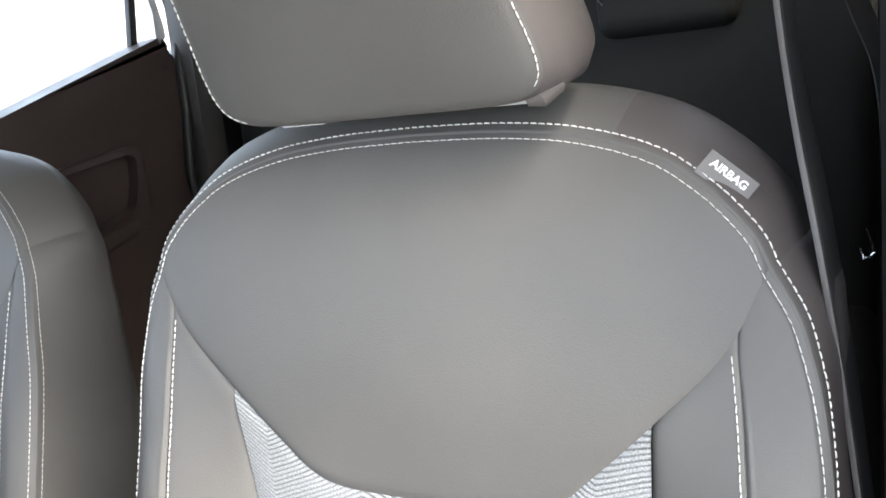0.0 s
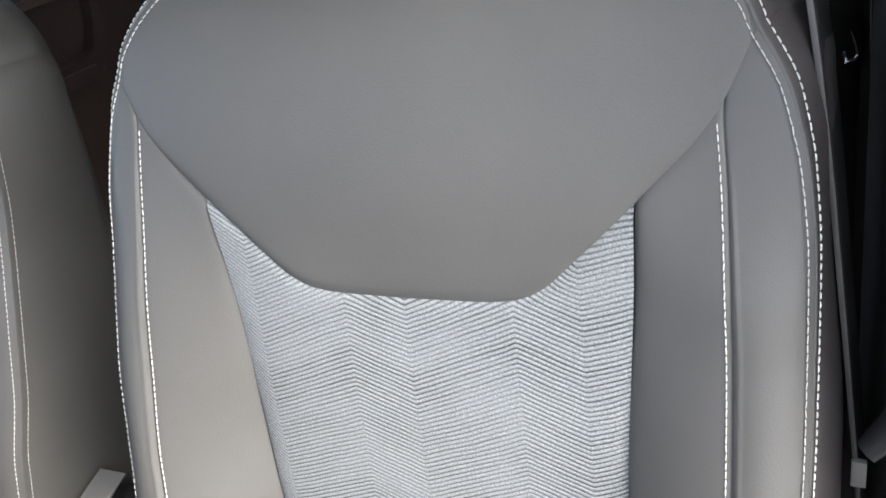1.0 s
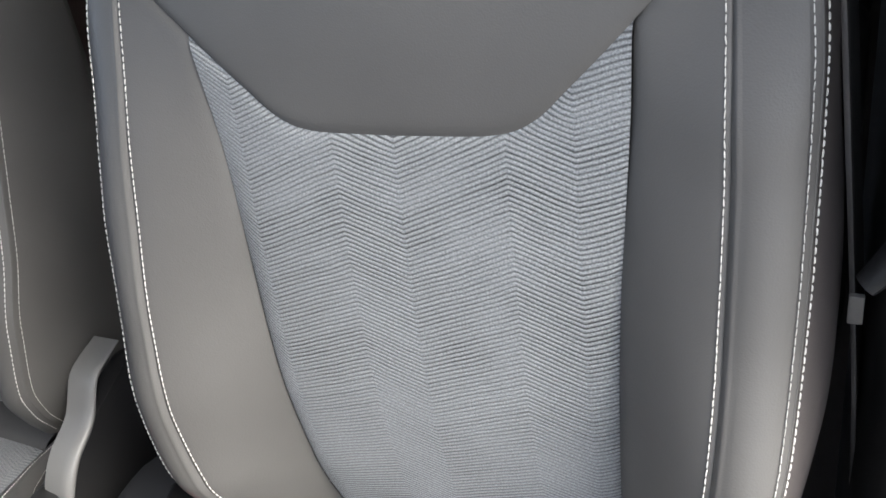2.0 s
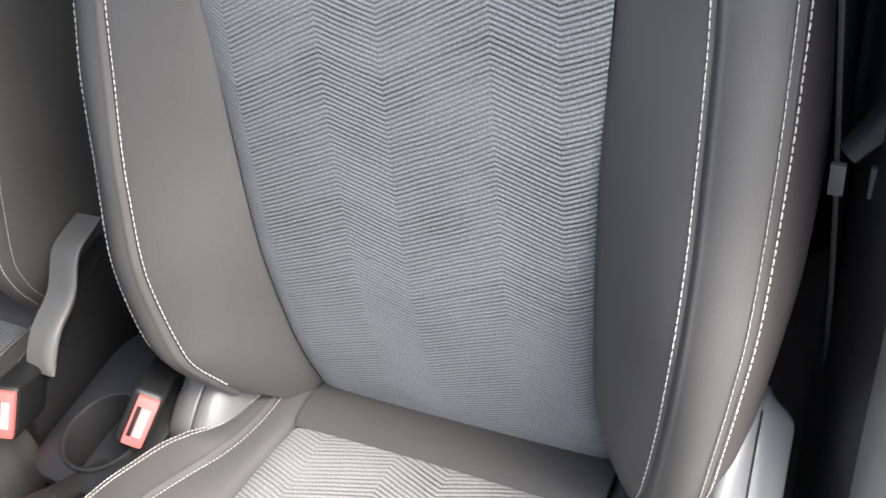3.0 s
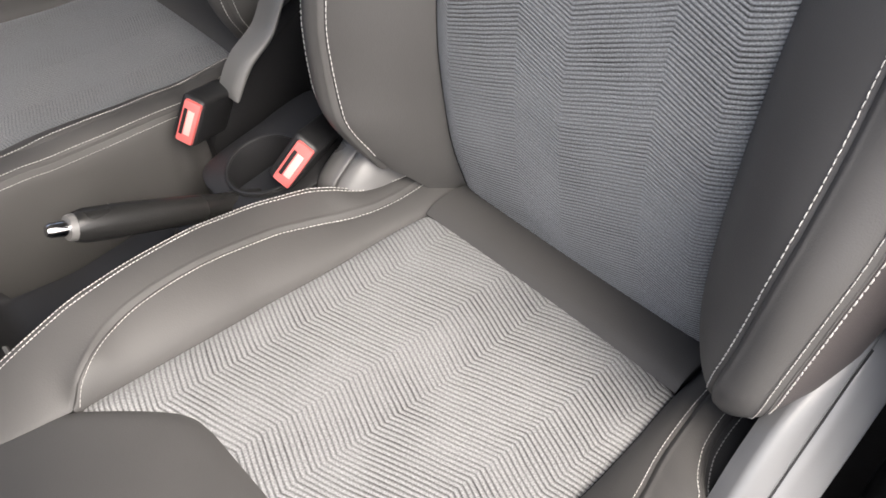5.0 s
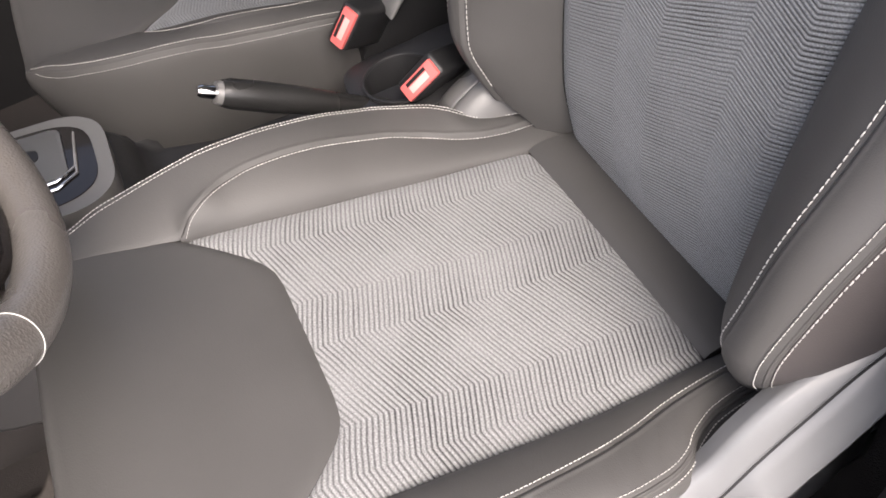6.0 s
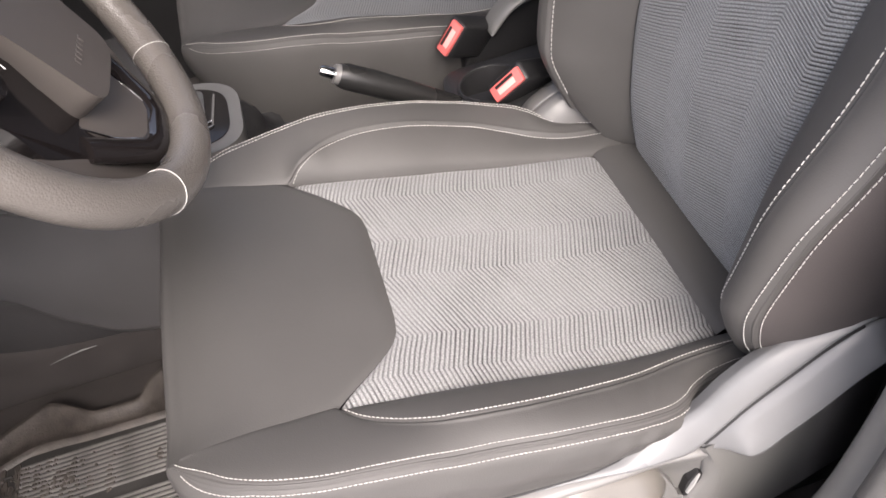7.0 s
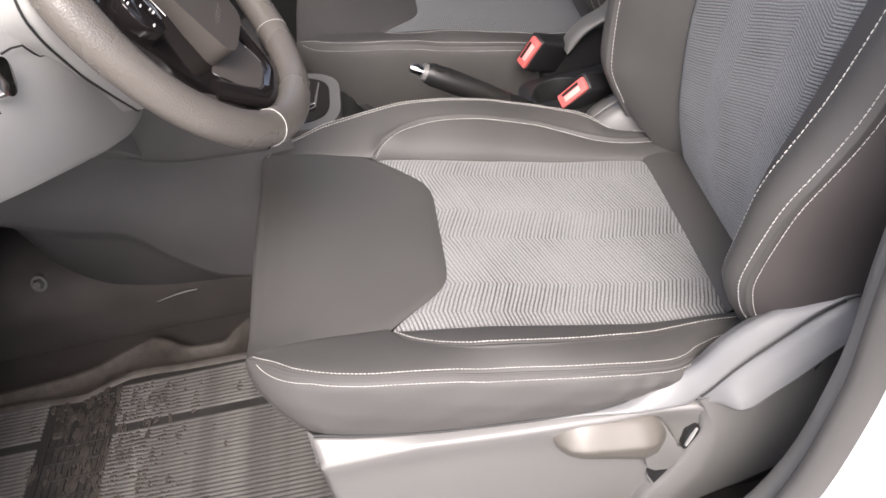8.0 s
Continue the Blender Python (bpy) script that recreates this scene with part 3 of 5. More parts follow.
# joint between the cushion's skirt and the plastic below it, on the door side
j_x = curve_of([-0.47, -0.42, -0.33, -0.22, -0.18, -0.14, -0.10, -0.05, 0.085], [0.2495, 0.2507, 0.2540, 0.2560, 0.2562, 0.2515, 0.2450, 0.232, 0.205])
j_z = curve_of([-0.51, -0.46, -0.42, -0.38, -0.33, -0.28, -0.22, -0.18, -0.14, -0.10, -0.07, 0.085], [0.350, 0.3425, 0.3306, 0.3223, 0.3150, 0.3100, 0.3050, 0.3030, 0.3025, 0.3070, 0.309, 0.29])


def even(line, half=13):
    """A line of values, evened out over its neighbours."""
    w = np.hanning(2 * half + 3)[1:-1]
    return np.convolve(np.concatenate([np.full(half, line[0]), line, np.full(half, line[-1])]), w / w.sum(), "valid")


def c_wide(s, y):
    """Half width of the fabric insert on the side that s lies on."""
    return np.where(s < 0, c_xi[-1](y), c_xi[1](y))


def build_cushion(seat, sx, full=True, drop=0.0):
    cushion = new("seat_cushion")
    cushion.parent = seat
    fl = sx < 0
    k = 1 if full else 2

    def place(x, y, z):
        return np.stack([sx * x, y + 0 * x, z + 0 * x], -1)
    # fabric insert
    s = np.linspace(-1, 1, 81 // k)[:, None]
    w = np.linspace(0, 1, 141 // k)[None, :]
    yf = c_yf(np.abs(s * 0.165)) * np.ones_like(w)
    y = yf + (0.0 - yf) * w
    x = s * c_wide(s, y)
    z = c_zc(y) + 0.004 * (1 - s ** 2) + dip(np.abs(x) - c_wide(s, y), 0.005, 0.007) + dip(y - yf, 0.004, 0.006) + dip(y, 0.003, 0.005)
    sheet("fabric_insert", place(x, y, z), FABRIC_SEAT if full else FABRIC_WORN, cushion, "grey-blue rib-woven fabric insert" if full else "worn grey-blue woven fabric insert", np.stack([x, y * 0.98], -1), fl)
    # leather strip at the rear
    w2 = np.linspace(0, 1, 13)[None, :]
    y = 0.085 * w2 * np.ones_like(s)
    x = s * c_wide(s, y)
    z = c_zc(y) + 0.004 * (1 - s ** 2) + dip(y, 0.003, 0.005) + 0.007 * np.sin(math.pi * w2 ** 0.75) - 0.006 * w2 ** 3
    sheet("rear_strip", place(x, y, z), LEATHER, cushion, "", None, fl)
    # leather panel over the front, rolled down
    w3 = np.linspace(0, 1, 41)[None, :]
    u = np.linspace(-1, 1, 81 // k)[:, None]
    y1 = c_yf(np.abs(u * 0.165)) * np.ones_like(w3)
    y0 = -0.508 - 0.005 * (1 - u ** 2)
    y = y1 + (y0 - y1) * w3
    x = u * (0.165 + (0.185 - 0.165) * np.clip((y + 0.369) / (-0.512 + 0.369), 0, 1.1))
    z = c_zc(np.maximum(y, -0.512)) + 0.004 * (1 - u ** 2) + dip(y - y1, 0.004, 0.006) + dip(np.abs(u * 0.18) - 0.18, 0.0010, 0.006) - 0.004 * (1 - u ** 4) * smooth((w3 - 0.80) / 0.20)
    z = z + c_rise(y) * u ** 6
    top = place(x, y, z)
    roll = []
    for a in np.linspace(0.05, 1.0, 22):
        ang = a * math.pi / 2
        yy = y[:, -1] - 0.012 * math.sin(min(1, a * 2.4) * math.pi / 2) + 0.085 * max(0, a - 0.35) ** 1.3
        zz = z[:, -1] - 0.020 * (1 - math.cos(min(1, a * 2.0) * math.pi / 2)) - 0.12 * max(0, a - 0.25) ** 1.08
        roll.append(place(x[:, -1] * (1 + 0.02 * math.sin(ang)), yy, zz))
    P = np.concatenate([top, np.stack(roll, 1)], 1)
    sheet("front_panel", P, LEATHER, cushion, "", None, not fl)
    front_end = np.stack(roll, 1)
    for side in (-1, 1):
        zs, zo = c_zs[side], c_zo[side]
        ff = fl ^ (side < 0)
        # inner bolster, between insert and single seam
        y = np.linspace(-0.369, 0.085, 90)[None, :]
        s = 1 - (1 - np.linspace(0, 1, 28)[:, None]) ** 1.5
        xi, xs = c_xi[side](y), c_xs[side](y)
        x = xi + (xs - xi) * s
        e = np.sqrt(np.clip(1 - (1 - s) ** 2, 0, 1)) * 0.6 + 0.4 * s
        z = (c_zc(y) - 0.004) + (zs(y) - c_zc(y) + 0.004) * e + dip(x - xi, 0.003, 0.005) + dip(x - xs, 0.0022, 0.0022)
        sheet("inner_bolster_panel", place(side * x, y, z), LEATHER, cushion, "", None, ff)
        f = 1 - np.clip(0.0032 / np.maximum(xs[0] - xi[0], 1e-4), 0, 0.9) ** (1 / 1.5)
        P, N = seam_line(place(side * x, y, z), f, (0, 0, 1))
        stitches("bolster_stitching", P[1:], N[1:], cushion, 0.0041, 0.0035, 0.0006)
        # outer bolster, out to the edge seam
        y = np.linspace(-0.513, 0.085, 110)[None, :]
        s = np.linspace(0, 1, 28)[:, None] ** 1.5
        bx = np.where(y < -0.369, c_bx(y), c_xs[side](y))
        xo = c_xo[side](y)
        zb = np.where(y < -0.369, c_zc(y) + c_rise(y), zs(y))
        bx_s, zb_s = even(bx[0])[None, :], even(zb[0])[None, :]
        near = (1 - s) ** 5
        x = bx_s + (xo - bx_s) * s + (bx - bx_s) * near
        z = zb_s + (zo(y) - zb_s) * s + (zb - zb_s) * near + 0.010 * s * (1 - s) * smooth((y + 0.50) / 0.08) + dip(x - bx, 0.0022, 0.0022) * (0.4 + 0.6 * smooth((y + 0.39) / 0.03)) + welt(x - bx - 0.0036) * smooth((y + 0.36) / 0.03) + dip(x - xo, 0.002)
        if side > 0:    # worn creases near the hinge
            for y_c, tilt, deep in ((-0.118, 0.5, 0.0016), (-0.100, 0.8, 0.0013), (-0.140, 0.25, 0.0009), (-0.205, -0.3, 0.0006), (-0.27, 0.2, 0.0005)):
                z = z - deep * np.exp(-((y - y_c + tilt * (x - xo)) / 0.0045) ** 2) * smooth(s / 0.3) * smooth((1 - s) / 0.25)
        outer_top = place(side * x, y, z)
        sheet("outer_bolster_panel", outer_top, LEATHER, cushion, "", None, ff)
        ex, ey, ez = xo[0], y[0], z[-1]
        # the double-stitched edge and the side skirt below it
        low = curve_of([-0.51, -0.47, -0.38, -0.27, -0.15, -0.09, -0.05, 0.085], [0.338, 0.335, 0.318, 0.302, 0.298, 0.316, 0.31, 0.30])(ey)
        if side > 0:
            low = j_z(ey) - 0.0015
        low = np.minimum(low, ez - 0.02) - drop
        foot = (j_x(ey) - ex - 0.001) if side > 0 else -0.006 + 0 * ex
        # at the front corner both run into the side edge of the rolled front panel
        edge_f = np.concatenate([top[-1 if side > 0 else 0, -1:], front_end[-1 if side > 0 else 0]], 0)
        edge_t = np.linspace(0, 1, len(edge_f))

        def corner(row, q, wr):
            j, u_ = 12, np.linspace(0, 1, 13)[:, None]
            A = np.array([np.interp(q * 0.78, edge_t, edge_f[:, i]) for i in range(3)])
            B = row[j]
            Cc = np.array([0.78 * B[0] + 0.22 * A[0], 0.78 * A[1] + 0.22 * B[1], 0.5 * (A[2] + B[2])])
            bez = (1 - u_) ** 2 * A + 2 * u_ * (1 - u_) * Cc + u_ ** 2 * B
            row = row.copy()
            row[:j + 1] = row[:j + 1] * (1 - wr) + bez * wr
            return row
        rows = [corner(np.stack([sx * side * (ex + o), ey, ez + d], -1), 0.0, k_ / 8) for k_, (o, d) in enumerate(((0, 0), (0.0007, -0.0013), (0.0014, -0.0004), (0.0021, -0.0005), (0.0027, -0.0021), (0.0033, -0.0018), (0.0039, -0.0024), (0.0041, -0.0040), (0.0043, -0.0044)))]
        sheet("edge_piping", np.stack(rows, 1), LEATHER, cushion, "", None, not ff)
        rows = []
        for q in (0, 0.03, 0.07, 0.13, 0.20, 0.28, 0.36, 0.44, 0.52, 0.60, 0.68, 0.76, 0.85, 0.93, 1.0):
            bulge = (0.0043 + 0.0025 * min(1, q / 0.05)) * (1 - q) + foot * q + 0.008 * math.sin(q * math.pi) ** 0.8
            zz = (ez - 0.0044) + (low - ez + 0.0044) * q
            # slack creases in the leatherette
            slack = math.sin(q * math.pi) ** 0.7
            bulge = bulge + slack * (0.0013 * np.exp(-((ey + 0.115) / 0.045) ** 2) * np.sin(ey * 230 + q * 8) + 0.0005 * np.sin(ey * 71 + q * 11) + 0.0004 * np.sin(ey * 37 - q * 17))
            rows.append(corner(np.stack([sx * side * (ex + bulge), ey, zz], -1), q, 1.0))
        sheet("side_skirt", np.stack(rows, 1), LEATHER, cushion, "", None, not ff)
        inn = 0.0024 if side > 0 else 0.0060
        f = (1 - inn / np.maximum(xo[0] - bx[0], 1e-3)).clip(0.1, 0.98) ** (1 / 1.5)
        P, N = seam_line(outer_top, f, (0, 0, 1))
        stitches("edge_stitching", P[1:], N[1:], cushion, 0.0041, 0.0035, 0.0006)
        if side > 0:
            P, N = rows[1] + np.array([sx * side * 0.0008, 0, 0.0006]), np.repeat(np.array([[sx * side * 0.9, 0, 0.5]]), len(ey), 0)
        else:
            P, N = seam_line(outer_top, 0.992, (0, 0, 1), 0.0009)
        stitches("edge_stitching", P[2:], N[2:], cushion, 0.0041, 0.0035, 0.0006)
    # dark base of the cushion
    bm = bmesh.new()
    box(bm, (0, -0.21, 0.20), (0.40, 0.46, 0.12), 0.02)
    part("seat_pan", bm, BLACK, cushion)
    return cushion


def build_headrest(seat, sx):
    head = new("headrest")
    head.parent = seat
    W, H = 0.1126, 0.172
    z0, yf = 0.975, 0.184

    def outline(k, grow=0.0):
        a = np.linspace(0, math.tau, 129)[:-1]
        ca, sa = np.cos(a), np.sin(a)
        px = np.sign(ca) * np.abs(ca) ** 0.30 * (W + grow) * k
        pz = np.sign(sa) * np.abs(sa) ** 0.30 * (H / 2 + grow * 0.6) * k
        return px * (1 - 0.27 * np.clip(pz / H, -0.5, 0.5)), pz
    rows = []
    for k, dep in ((0.02, -0.006), (0.3, -0.0055), (0.6, -0.004), (0.82, -0.001), (0.92, 0.001), (0.97, 0.003), (1.0, 0.006)):
        px, pz = outline(k)
        rows.append(np.stack([sx * px, yf + dep - 0.0043 - 0.26 * (pz + H / 2), z0 + H / 2 + pz], -1))
    sheet("front_panel", np.stack(rows, 1), LEATHER, head, "", None, sx < 0, True)
    rows = []
    for k, g, dep in ((1.0, 0.0, 0.006), (1.0, 0.003, 0.009), (1.0, 0.009, 0.026), (1.0, 0.012, 0.052), (1.0, 0.008, 0.080), (0.97, 0.0, 0.098), (0.85, 0.0, 0.108), (0.5, 0, 0.113), (0.02, 0, 0.114)):
        px, pz = outline(k, g)
        rows.append(np.stack([sx * px, yf + dep - 0.0043 - 0.26 * (pz + H / 2), z0 + H / 2 + pz], -1))
    sheet("shell", np.stack(rows, 1), REFLECT_LEATHER, head, "side piece with brown reflected light in its colour", None, sx < 0, True)
    px, pz = outline(0.985)
    P = np.stack([sx * px, yf - 0.0007 - 0.26 * (pz + H / 2), z0 + H / 2 + pz], -1)
    for side in (-1, 1):
        keep = (px * side > W * 0.80 * (1 - 0.27 * pz / H)) & (pz > -H * (0.50 if side < 0 else 0.44))
        Q = P[keep]
        Q = Q[np.argsort(Q[:, 2])]
        stitches("side_stitching", Q, np.repeat(np.array([[0, -1.0, 0]]), len(Q), 0), head)
    bm = bmesh.new()        # folded corner of the side piece beside the post
    tube(bm, [(sx * 0.103, yf + 0.007, 0.974), (sx * 0.110, yf + 0.010, 0.976), (sx * 0.116, yf + 0.018, 0.981), (sx * 0.115, yf + 0.034, 0.986)], [0.003, 0.0075, 0.0092, 0.006], 16)
    part("corner_fold", bm, REFLECT_LEATHER, head)
    for x, low, wide in ((-0.066, 0.9722, 0.036), (0.090, 0.9735, 0.030)):
        bm = bmesh.new()
        tube(bm, [(sx * x, yf + 0.085, 0.90), (sx * x, yf + 0.080, 0.99)], 0.006, 12)
        part("post", bm, CHROME, head, "chrome headrest post")
        bm = bmesh.new()
        box(bm, (sx * x, yf + 0.020, low), (wide, 0.018, 0.004), 0.0012)
        part("post_guide", bm, KNEE, head, "pale grey plastic post guide")
    return head


driver_seat = empty("car_seat", "charcoal leatherette front seat with white stitching and ribbed fabric inserts", "car seat", "front seats")
build_backrest(driver_seat, 1)
build_cushion(driver_seat, 1)
build_headrest(driver_seat, 1)
passenger_seat = empty("car_seat", "charcoal leatherette front passenger seat with white double stitching", "car seat", "front seats", (-0.755, 0.035, -0.014))
lean = Matrix.Translation((0, 0.05, 0.30)) @ Matrix.Rotation(-0.078, 4, 'X') @ Matrix.Translation((0, -0.05, -0.30))
for made in (build_backrest(passenger_seat, -1, False), build_headrest(passenger_seat, -1)):
    made.matrix_basis = lean
build_cushion(passenger_seat, 1, False, 0.10).location = (0.0, 0.0, -0.010)

# ---- driver's seat: plastic side cover, recliner, lever ----
def side_covers(seat):
    cover = new("side_cover")
    cover.parent = seat
    # lower shield: a top edge that follows the cushion, a crease under it, then a flat side
    ys = np.linspace(-0.462, -0.062, 60)
    top = np.where(ys < -0.19, j_z(ys), np.minimum(j_z(ys), curve_of([-0.20, -0.13, -0.06], [0.304, 0.297, 0.290])(ys)))
    crease = curve_of([-0.47, -0.35, -0.27, -0.187, -0.122, -0.075, -0.06], [0.310, 0.312, 0.306, 0.301, 0.294, 0.288, 0.280])(ys)
    crease = np.minimum(crease, top - 0.006)
    low = np.full_like(ys, 0.10)
    rows = [np.stack([np.full_like(ys, x0), ys, z], -1) for x0, z in ((0.240, top - 0.030), (0.2490, top - 0.004), (0.2515, top - 0.0015), (0.2550, top - 0.0015), (0.2615, crease + 0.0015), (0.2655, crease), (0.266, crease - 0.004), (0.2605, crease - 0.022), (0.258, crease - 0.05), (0.255, 0.5 * crease + 0.5 * low), (0.25, low))]
    G = np.stack(rows, 1)
    hollow = np.exp(-((G[..., 1] + 0.115) / 0.040) ** 2) * np.exp(-((G[..., 2] - 0.235) / 0.050) ** 2)
    G[..., 0] -= 0.011 * hollow * (G[..., 0] > 0.254)
    front = []
    for k, (dx, dy) in enumerate(((0.0, 0.0), (-0.010, -0.006), (-0.05, -0.006))):
        front.append(G[0] + np.array([dx if k else -0.004, dy, 0]))
    P = np.concatenate([np.stack(front[::-1], 0), G], 0)
    sheet("shield", P, SHIELD, cover, "pale grey moulded side shield", None, True)
    # rear block of the shield, behind the crease end
    s_ = np.linspace(0, 1, 40)
    ks = [0, 0.10, 0.28, 0.44, 0.60, 0.75, 0.86, 1]
    fy = curve_of(ks, [-0.074, -0.069, -0.066, -0.080, -0.096, -0.114, -0.129, -0.150])(s_)
    fz = curve_of(ks, [0.297, 0.284, 0.245, 0.214, 0.183, 0.159, 0.142, 0.100])(s_)
    ry_ = curve_of(ks, [-0.071, -0.064, -0.052, -0.054, -0.062, -0.080, -0.096, -0.120])(s_)
    rz_ = curve_of(ks, [0.301, 0.284, 0.242, 0.210, 0.180, 0.155, 0.138, 0.105])(s_)
    my, mz = np.linspace(-0.024, -0.005, 40), np.linspace(0.294, 0.135, 40)
    ey, ez = np.linspace(0.130, 0.110, 40), np.linspace(0.370, 0.165, 40)
    cols = [(0.238, fy - 0.001, fz), (0.2600, fy - 0.001, fz), (0.2635, fy + 0.0005, fz), (0.2650, fy + 0.004, fz), (0.2675, 0.25 * fy + 0.75 * ry_, 0.25 * fz + 0.75 * rz_), (0.2682, ry_, rz_), (0.2672, 0.92 * ry_ + 0.08 * my, 0.92 * rz_ + 0.08 * mz), (0.2650, 0.5 * ry_ + 0.5 * my, 0.5 * rz_ + 0.5 * mz), (0.2620, my, mz), (0.256, 0.5 * my + 0.5 * ey, 0.5 * mz + 0.5 * ez), (0.249, ey, ez), (0.200, ey + 0.002, ez)]
    sheet("shield_rear", np.stack([np.stack([np.full(40, x_), a_, b_], -1) for x_, a_, b_ in cols], 1), SHIELD, cover, "", None, True)
    # recliner: the strip that runs on from the shield, a groove with added black shade, and the plate below it
    kk = np.linspace(0, 1, 60)
    ks = [0, 0.12, 0.24, 0.32, 0.42, 0.52, 0.62, 0.80, 1]
    ty = curve_of(ks, [-0.225, -0.165, -0.125, -0.098, -0.068, -0.040, -0.008, 0.040, 0.100])(kk)
    tz = curve_of(ks, [0.3005, 0.301, 0.307, 0.317, 0.333, 0.361, 0.382, 0.400, 0.412])(kk)
    gy = curve_of(ks, [-0.225, -0.165, -0.122, -0.088, -0.066, -0.033, 0.004, 0.050, 0.100])(kk)
    gz = curve_of(ks, [0.3035, 0.300, 0.2945, 0.2930, 0.307, 0.338, 0.366, 0.397, 0.416])(kk)
    end_in = 0.022 * np.clip((kk - 0.86) / 0.14, 0, 1) ** 2
    rows = []
    for x_, f, up_ in ((0.232, 0.0, -0.012), (0.2440, 0.0, -0.002), (0.2475, 0.02, 0.0), (0.2530, 0.25, 0.0015), (0.2590, 0.60, 0.0022), (0.2638, 0.88, 0.0012), (0.2650, 0.97, 0.0), (0.2635, 1.0, -0.0012), (0.250, 1.02, -0.0012)):
        rows.append(np.stack([x_ - 0.007 * (1 - smooth(kk / 0.20)) - end_in * 0.4, ty + (gy - ty) * f, tz + (gz - tz) * f + up_ - end_in * 1.2], -1))
    sheet("recliner_cover", np.stack(rows, 1), RECLINER, cover, "", None, True)
    # black filler and tube stand in for the shade inside the groove
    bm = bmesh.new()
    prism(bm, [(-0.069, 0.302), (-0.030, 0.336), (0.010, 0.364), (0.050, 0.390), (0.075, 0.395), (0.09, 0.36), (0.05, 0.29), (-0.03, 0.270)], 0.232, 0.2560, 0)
    part("recliner_groove_shade", bm, BLACK, cover)
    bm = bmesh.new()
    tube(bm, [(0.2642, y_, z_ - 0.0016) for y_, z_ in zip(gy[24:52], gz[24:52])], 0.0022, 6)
    part("recliner_groove_shade", bm, BLACK, cover)
    # dark joint between the leatherette and the plastic
    jy = np.linspace(-0.462, -0.075, 60)
    jz, jx = j_z(jy), j_x(jy)
    bm = bmesh.new()
    tube(bm, list(zip(jx, jy, jz)), 0.0020, 6)
    part("joint", bm, BLACK, cover)
    k2 = np.linspace(0, 1, 50)
    py = curve_of([0, 0.2, 0.45, 0.7, 1], [-0.072, -0.036, 0.004, 0.048, 0.098])(k2)
    pz = curve_of([0, 0.2, 0.45, 0.7, 1], [0.2960, 0.3320, 0.3610, 0.3920, 0.4120])(k2)
    by = curve_of([0, 0.06, 0.2, 0.32, 0.45, 0.7, 1], [-0.066, -0.052, -0.027, -0.007, 0.020, 0.058, 0.100])(k2)
    bz = curve_of([0, 0.06, 0.2, 0.32, 0.45, 0.7, 1], [0.2930, 0.2960, 0.2980, 0.3120, 0.332, 0.365, 0.392])(k2)
    end_in = 0.026 * np.clip((k2 - 0.80) / 0.20, 0, 1) ** 2
    rows = []
    for x_, f in ((0.250, 0.0), (0.2635, 0.0), (0.2675, 0.03), (0.2740, 0.28), (0.2820, 0.65), (0.2880, 0.90), (0.2885, 0.98), (0.2850, 1.0), (0.240, 1.02)):
        rows.append(np.stack([0.259 + (x_ - 0.259) * (0.25 + 0.75 * smooth(k2 / 0.16)) - end_in * f, py + (by - py) * f, pz + (bz - pz) * f - end_in * 0.8], -1))
    sheet("recliner_plate", np.stack(rows, 1), RECLINER, cover, "", None, True)
    # recess and lever
    bm = bmesh.new()
    prism(bm, rounded([(-0.086, 0.216), (-0.081, 0.240), (-0.071, 0.251), (-0.066, 0.245), (-0.068, 0.230), (-0.079, 0.212)], 0.003), 0.2500, 0.2612, 0)
    part("recess", bm, BLACK, cover, "dark recess behind the lever")
    bm = bmesh.new()
    prism(bm, rounded([(-0.123, 0.172), (-0.116, 0.180), (-0.090, 0.175), (-0.112, 0.148)], 0.003), 0.240, 0.2590, 0)
    part("recess", bm, BLACK, cover, "dark recess behind the lever")
    bm = bmesh.new()
    tube(bm, [(0.2585, -0.124, 0.174), (0.2588, -0.119, 0.160), (0.2580, -0.112, 0.148)], 0.0016, 6)
    part("recess_lip", bm, SHIELD, cover)
    lever = new("height_lever")
    lever.parent = seat
    tagged(lever, "grey plastic seat height lever")
    # grip: a sloping upper face, a rounded ridge, and a lower face that turns back under it
    yy = np.linspace(-0.223, -0.103, 36)
    zt_ = curve_of([-0.223, -0.211, -0.193, -0.151, -0.121, -0.111, -0.103], [0.279, 0.291, 0.2955, 0.288, 0.281, 0.273, 0.256])(yy)
    zr_ = curve_of([-0.223, -0.216, -0.190, -0.157, -0.127, -0.115, -0.103], [0.272, 0.275, 0.273, 0.267, 0.262, 0.258, 0.246])(yy)
    zb_ = curve_of([-0.223, -0.217, -0.199, -0.156, -0.132, -0.115, -0.103], [0.268, 0.260, 0.252, 0.238, 0.230, 0.232, 0.240])(yy)
    out_ = curve_of([-0.223, -0.217, -0.206, -0.190, -0.135, -0.118, -0.108, -0.103], [0.05, 0.45, 0.85, 1.0, 1.0, 0.80, 0.35, 0.05])(yy)
    rows = []
    for x_, a_, b_ in ((0.250, 1.0, 0.0), (0.2590, 1.0, 0.0), (0.2625, 0.97, 0.0), (0.2680, 0.78, 0.0), (0.2745, 0.48, 0.0), (0.2805, 0.16, 0.0), (0.2828, 0.04, 0.0), (0.2838, 0.0, 0.04), (0.2832, 0.0, 0.16), (0.2800, 0.0, 0.60), (0.2765, 0.0, 0.92), (0.2735, 0.0, 1.0), (0.2640, 0.0, 1.08), (0.250, 0.0, 1.12)):
        z_ = zr_ + (zt_ - zr_) * a_ + (zb_ - zr_) * b_
